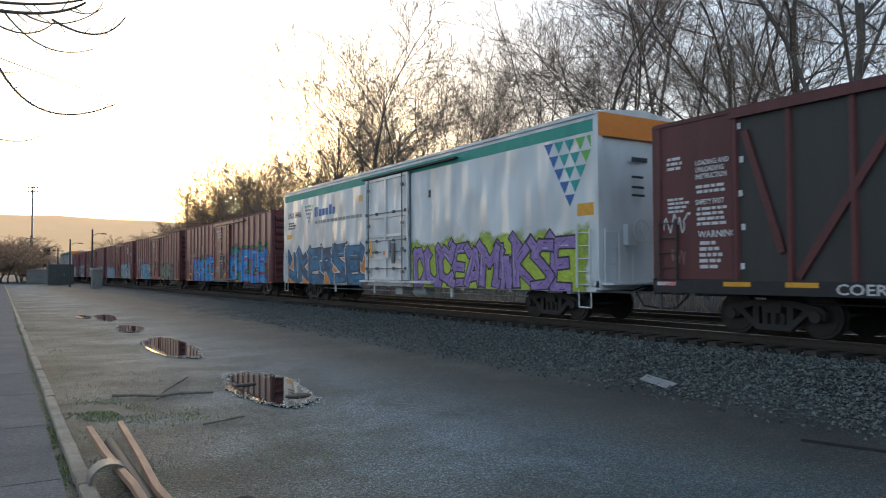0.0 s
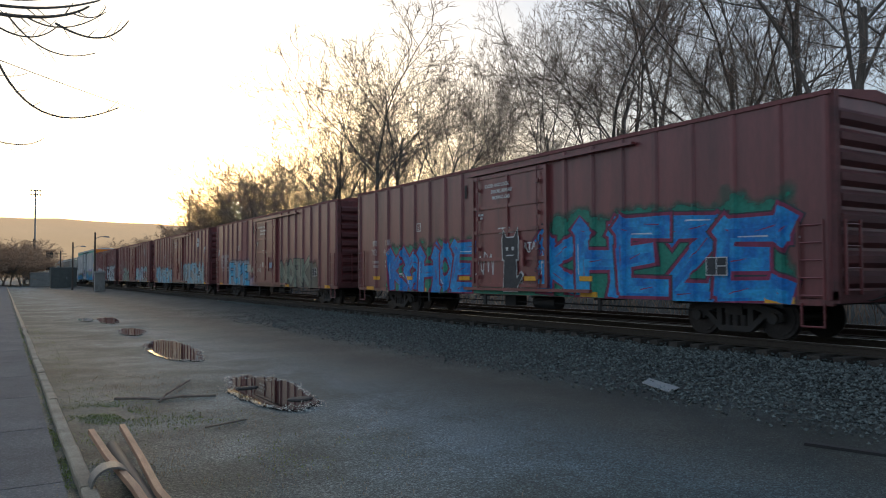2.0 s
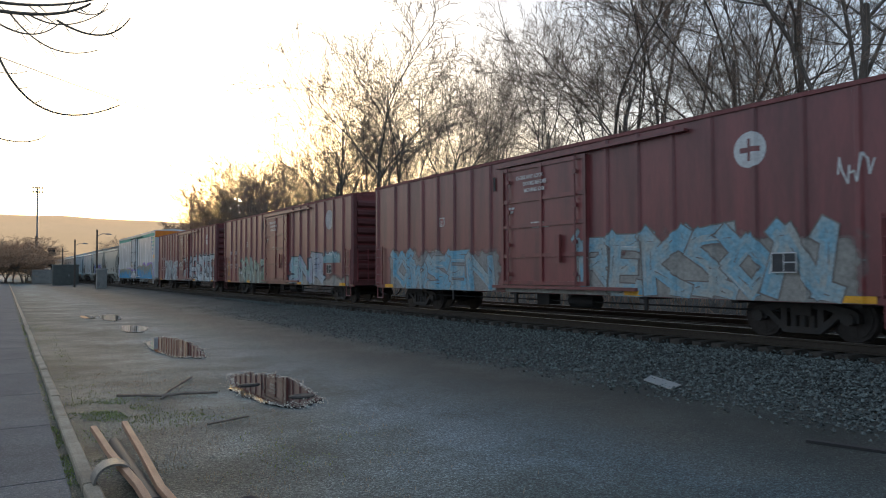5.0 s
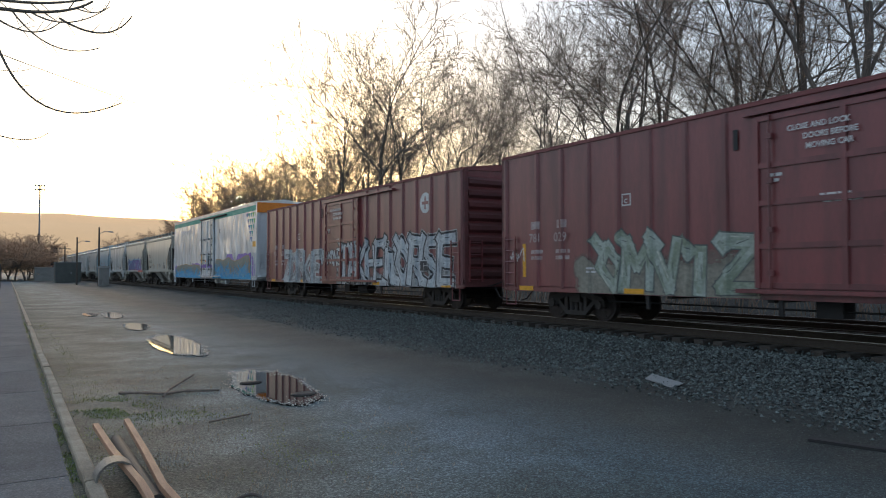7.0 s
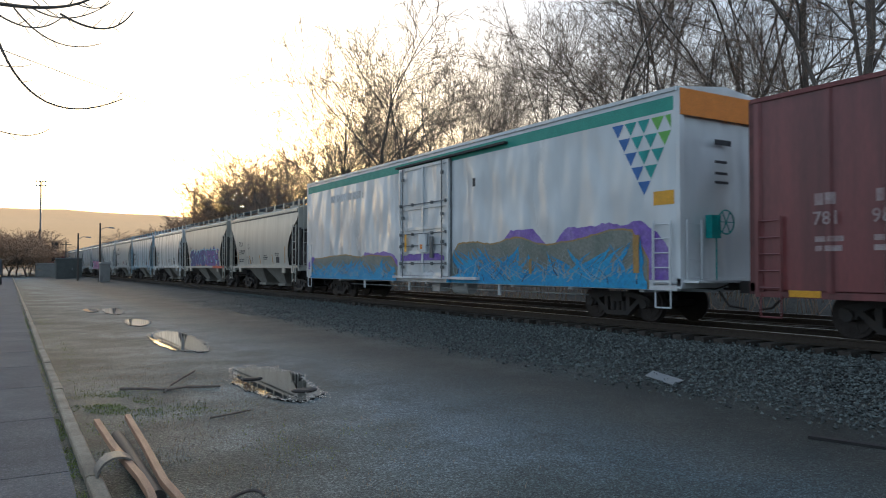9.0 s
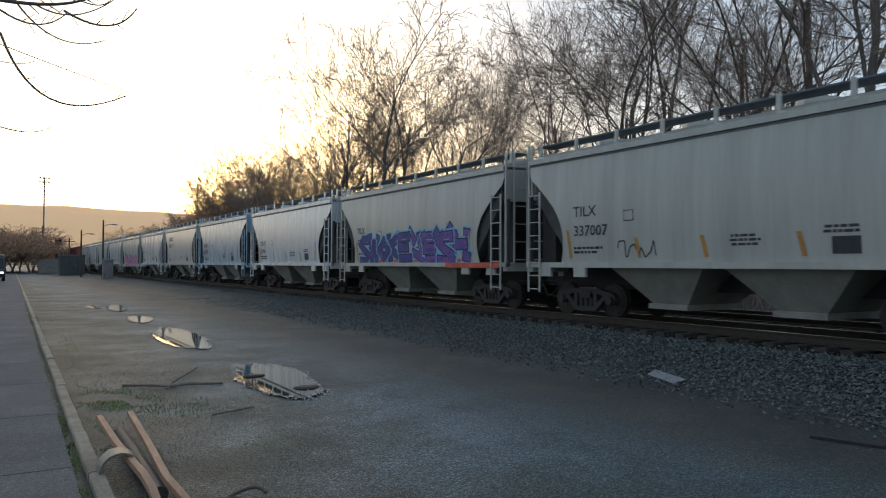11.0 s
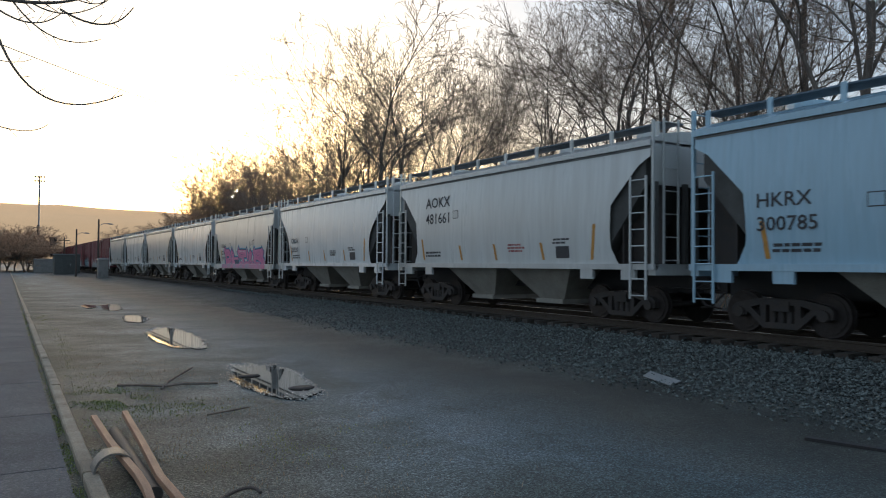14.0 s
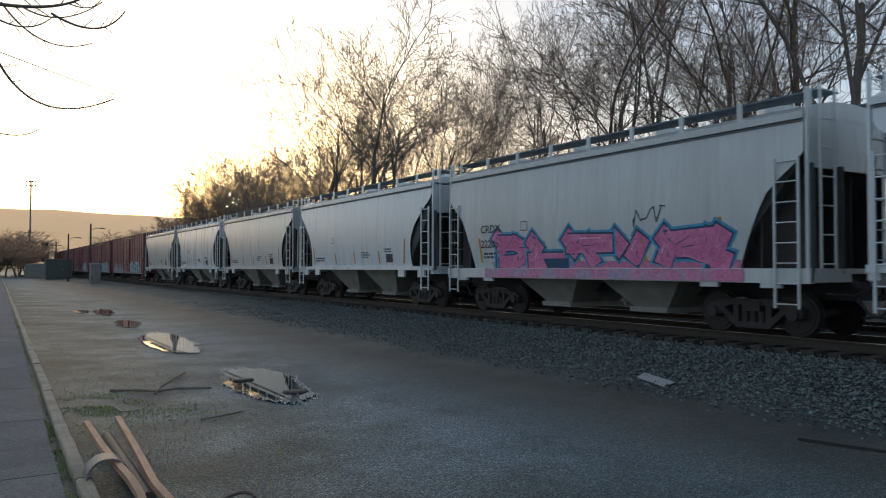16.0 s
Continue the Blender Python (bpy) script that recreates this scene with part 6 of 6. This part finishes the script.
# a dark van standing beside the path, far off
van = thing("van", "dark van with lit headlamps standing beyond the path", "van", at=pose(-0.55, 78.0, 0.0))
vb = Shape().extrude_x([(-2.4, 0.35), (-2.5, 0.95), (-2.2, 1.15), (-1.7, 2.1), (-1.4, 2.35), (2.4, 2.4), (2.5, 2.2), (2.5, 0.35)], -0.95, 0.95)
part("body", vb, mat("dark_van_paint", (0.03, 0.032, 0.035), 0.3, scale=2), van)
part("windscreen", Shape().loft([[(-0.85, -2.17, 1.2), (0.85, -2.17, 1.2), (0.75, -1.72, 2.05), (-0.75, -1.72, 2.05)], [(-0.85, -2.2, 1.22), (0.85, -2.2, 1.22), (0.75, -1.76, 2.07), (-0.75, -1.76, 2.07)]]), mat("dark_glass", (0.02, 0.02, 0.022), 0.1, bump=0), van)
for sx in (-0.7, 0.7):
    part("headlamp", Shape().box(sx - 0.14, sx + 0.14, -2.53, -2.46, 0.7, 0.86), mat("lit_headlamp", (1.0, 0.7, 0.3), 0.3, emit=1.5, bump=0), van)
for sx in (-0.85, 0.85):
    for yy in (-1.6, 1.6):
        tw = Shape()
        ring = lambda x, r: [(x, yy + r * math.cos(2 * math.pi * i / 18), 0.36 + r * math.sin(2 * math.pi * i / 18)) for i in range(18)]
        tw.loft([ring(sx - 0.12, 0.36), ring(sx + 0.12, 0.36)])
        part("wheel", tw, DARK, van)

# the sun's disc, far behind everything
sd_ = Shape()
n = 24
sd_.add([tuple(sun_way * 3800 + Vector((math.cos(radians(SUN_TURN)), -math.sin(radians(SUN_TURN)), 0)) * 46 * math.cos(2 * math.pi * i / n) + Vector((0, 0, 1)) * 46 * math.sin(2 * math.pi * i / n)) for i in range(n)], [tuple(range(n))])
SUNMAT = bpy.data.materials.new("sun_glow")
SUNMAT.use_nodes = True
sb = SUNMAT.node_tree.nodes["Principled BSDF"]
sb.inputs["Emission Color"].default_value, sb.inputs["Emission Strength"].default_value = (1.0, 0.72, 0.36, 1), 45.0
stuff("backdrop_sun", sd_, SUNMAT, "low evening sun shining through the bare trees", "sun")

# ---- the tree whose twigs hang over the path ----
over = thing("overhanging_tree", "bare tree with thin twigs hanging over the path", "tree", at=pose(-4.2, 3.6, 0))
base = Vector((-4.2, 3.6, 0))
part("trunk", Shape().tube((0, 0, -0.2), (0.2, 0, 3.0), 0.2, 0.15, n=10).tube((0.2, 0, 3.0), (0.5, 0.3, 6.0), 0.15, 0.06, n=8), TREEBARK, over)


def ray(px, py, dist):
    """A place by degrees right and up of the track's direction, that many metres off."""
    a, e = radians(px), radians(py)
    return EYE + Vector((math.sin(a) * math.cos(e), math.cos(a) * math.cos(e), math.sin(e))) * dist - base


# each twig: root, sag point, tip, each by (degrees right, degrees up), and thickness
rnd = random.Random(77)
for root, sag, end, r in (
        ((-2.1, 17.3), (3.5, 16.9), (5.7, 18.6), 0.012), ((-2.1, 17.8), (2.8, 17.5), (6.4, 19.1), 0.01), ((3.6, 17.2), (6.8, 15.6), (8.3, 18.0), 0.007),
        ((0.6, 17.4), (3.0, 14.2), (6.2, 15.6), 0.005), ((-1.5, 17.5), (1.8, 14.8), (3.8, 17.1), 0.006), ((-0.2, 15.2), (2.0, 8.9), (7.7, 12.0), 0.007),
        ((-2.0, 9.8), (1.6, 8.2), (3.0, 9.5), 0.004), ((4.6, 18.0), (6.4, 17.5), (6.8, 18.8), 0.004), ((1.9, 17.3), (4.2, 16.2), (6.8, 18.4), 0.005),
        ((-1.8, 13.7), (0.7, 13.0), (1.9, 13.7), 0.003), ((-2.1, 18.4), (1.1, 17.8), (4.6, 19.2), 0.009), ((-2.1, 16.2), (-0.9, 15.9), (-0.2, 15.2), 0.008)):
    a, m, b = ray(*root, 5.2), ray(*sag, 5.0), ray(*end, 4.9)
    sh = Shape()
    pts = [a * (1 - t) ** 2 + m * 2 * t * (1 - t) + b * t * t for t in [i / 14 for i in range(15)]]
    for i in range(14):
        sh.tube(pts[i], pts[i + 1], r * 1.1 * (1 - 0.5 * i / 14), r * 1.1 * (1 - 0.55 * (i + 1) / 14), n=5, caps=False)
        if rnd.random() < 0.3:
            d = (pts[i + 1] - pts[i]).normalized()
            q = pts[i] + (d + Vector((rnd.uniform(-0.3, 0.3), rnd.uniform(-0.3, 0.3), rnd.choice((-0.9, 0.9))))) * 0.06
            sh.tube(pts[i], q, r * 0.4, r * 0.2, n=4, caps=False)
    part("twig", sh, TREEBARK, over)
limb = Shape()
for k, e in enumerate((17.3, 17.8, 9.8, 13.7, 18.4)):
    limb.tube((0.25 + 0.02 * k, 0.0, 2.6 + k * 0.3), ray(-2.1, e, 5.2), 0.03, 0.012, n=6)
part("limb", limb, TREEBARK, over)

# an overhead cable
cab = Shape()
a, b = ray(-4, 15.5, 13) + base, ray(15, 11.2, 72) + base
cab.path([a.lerp(b, t) - Vector((0, 0, 0.5 * 4 * t * (1 - t))) for t in [i / 16 for i in range(17)]], 0.008, n=5)
stuff("cable", cab, DARK, "thin dark overhead cable", "cable")

drop = Matrix.Translation(EYE) @ Matrix.Scale(LEVEL, 4) @ Matrix.Translation(-EYE)
for ob in list(scene.objects):
    if ob not in ALREADY and ob.parent is None:
        ob.matrix_basis = drop @ ob.matrix_basis


def motions():
    times = [i * 1.0 for i in range(17)]
    turn = SPEED / 0.42
    for car, y, wheels in MOVING:
        walk(car, [(t, pose(TRACK, y - SPEED * t, RAIL)) for t in times])
        for w in wheels:
            at = w.matrix_basis.translation.copy()
            walk(w, [(k / FPS, pose(*at, math.degrees(turn * k / FPS) % 360.0)) for k in range(16 * FPS + 1)])


motions()
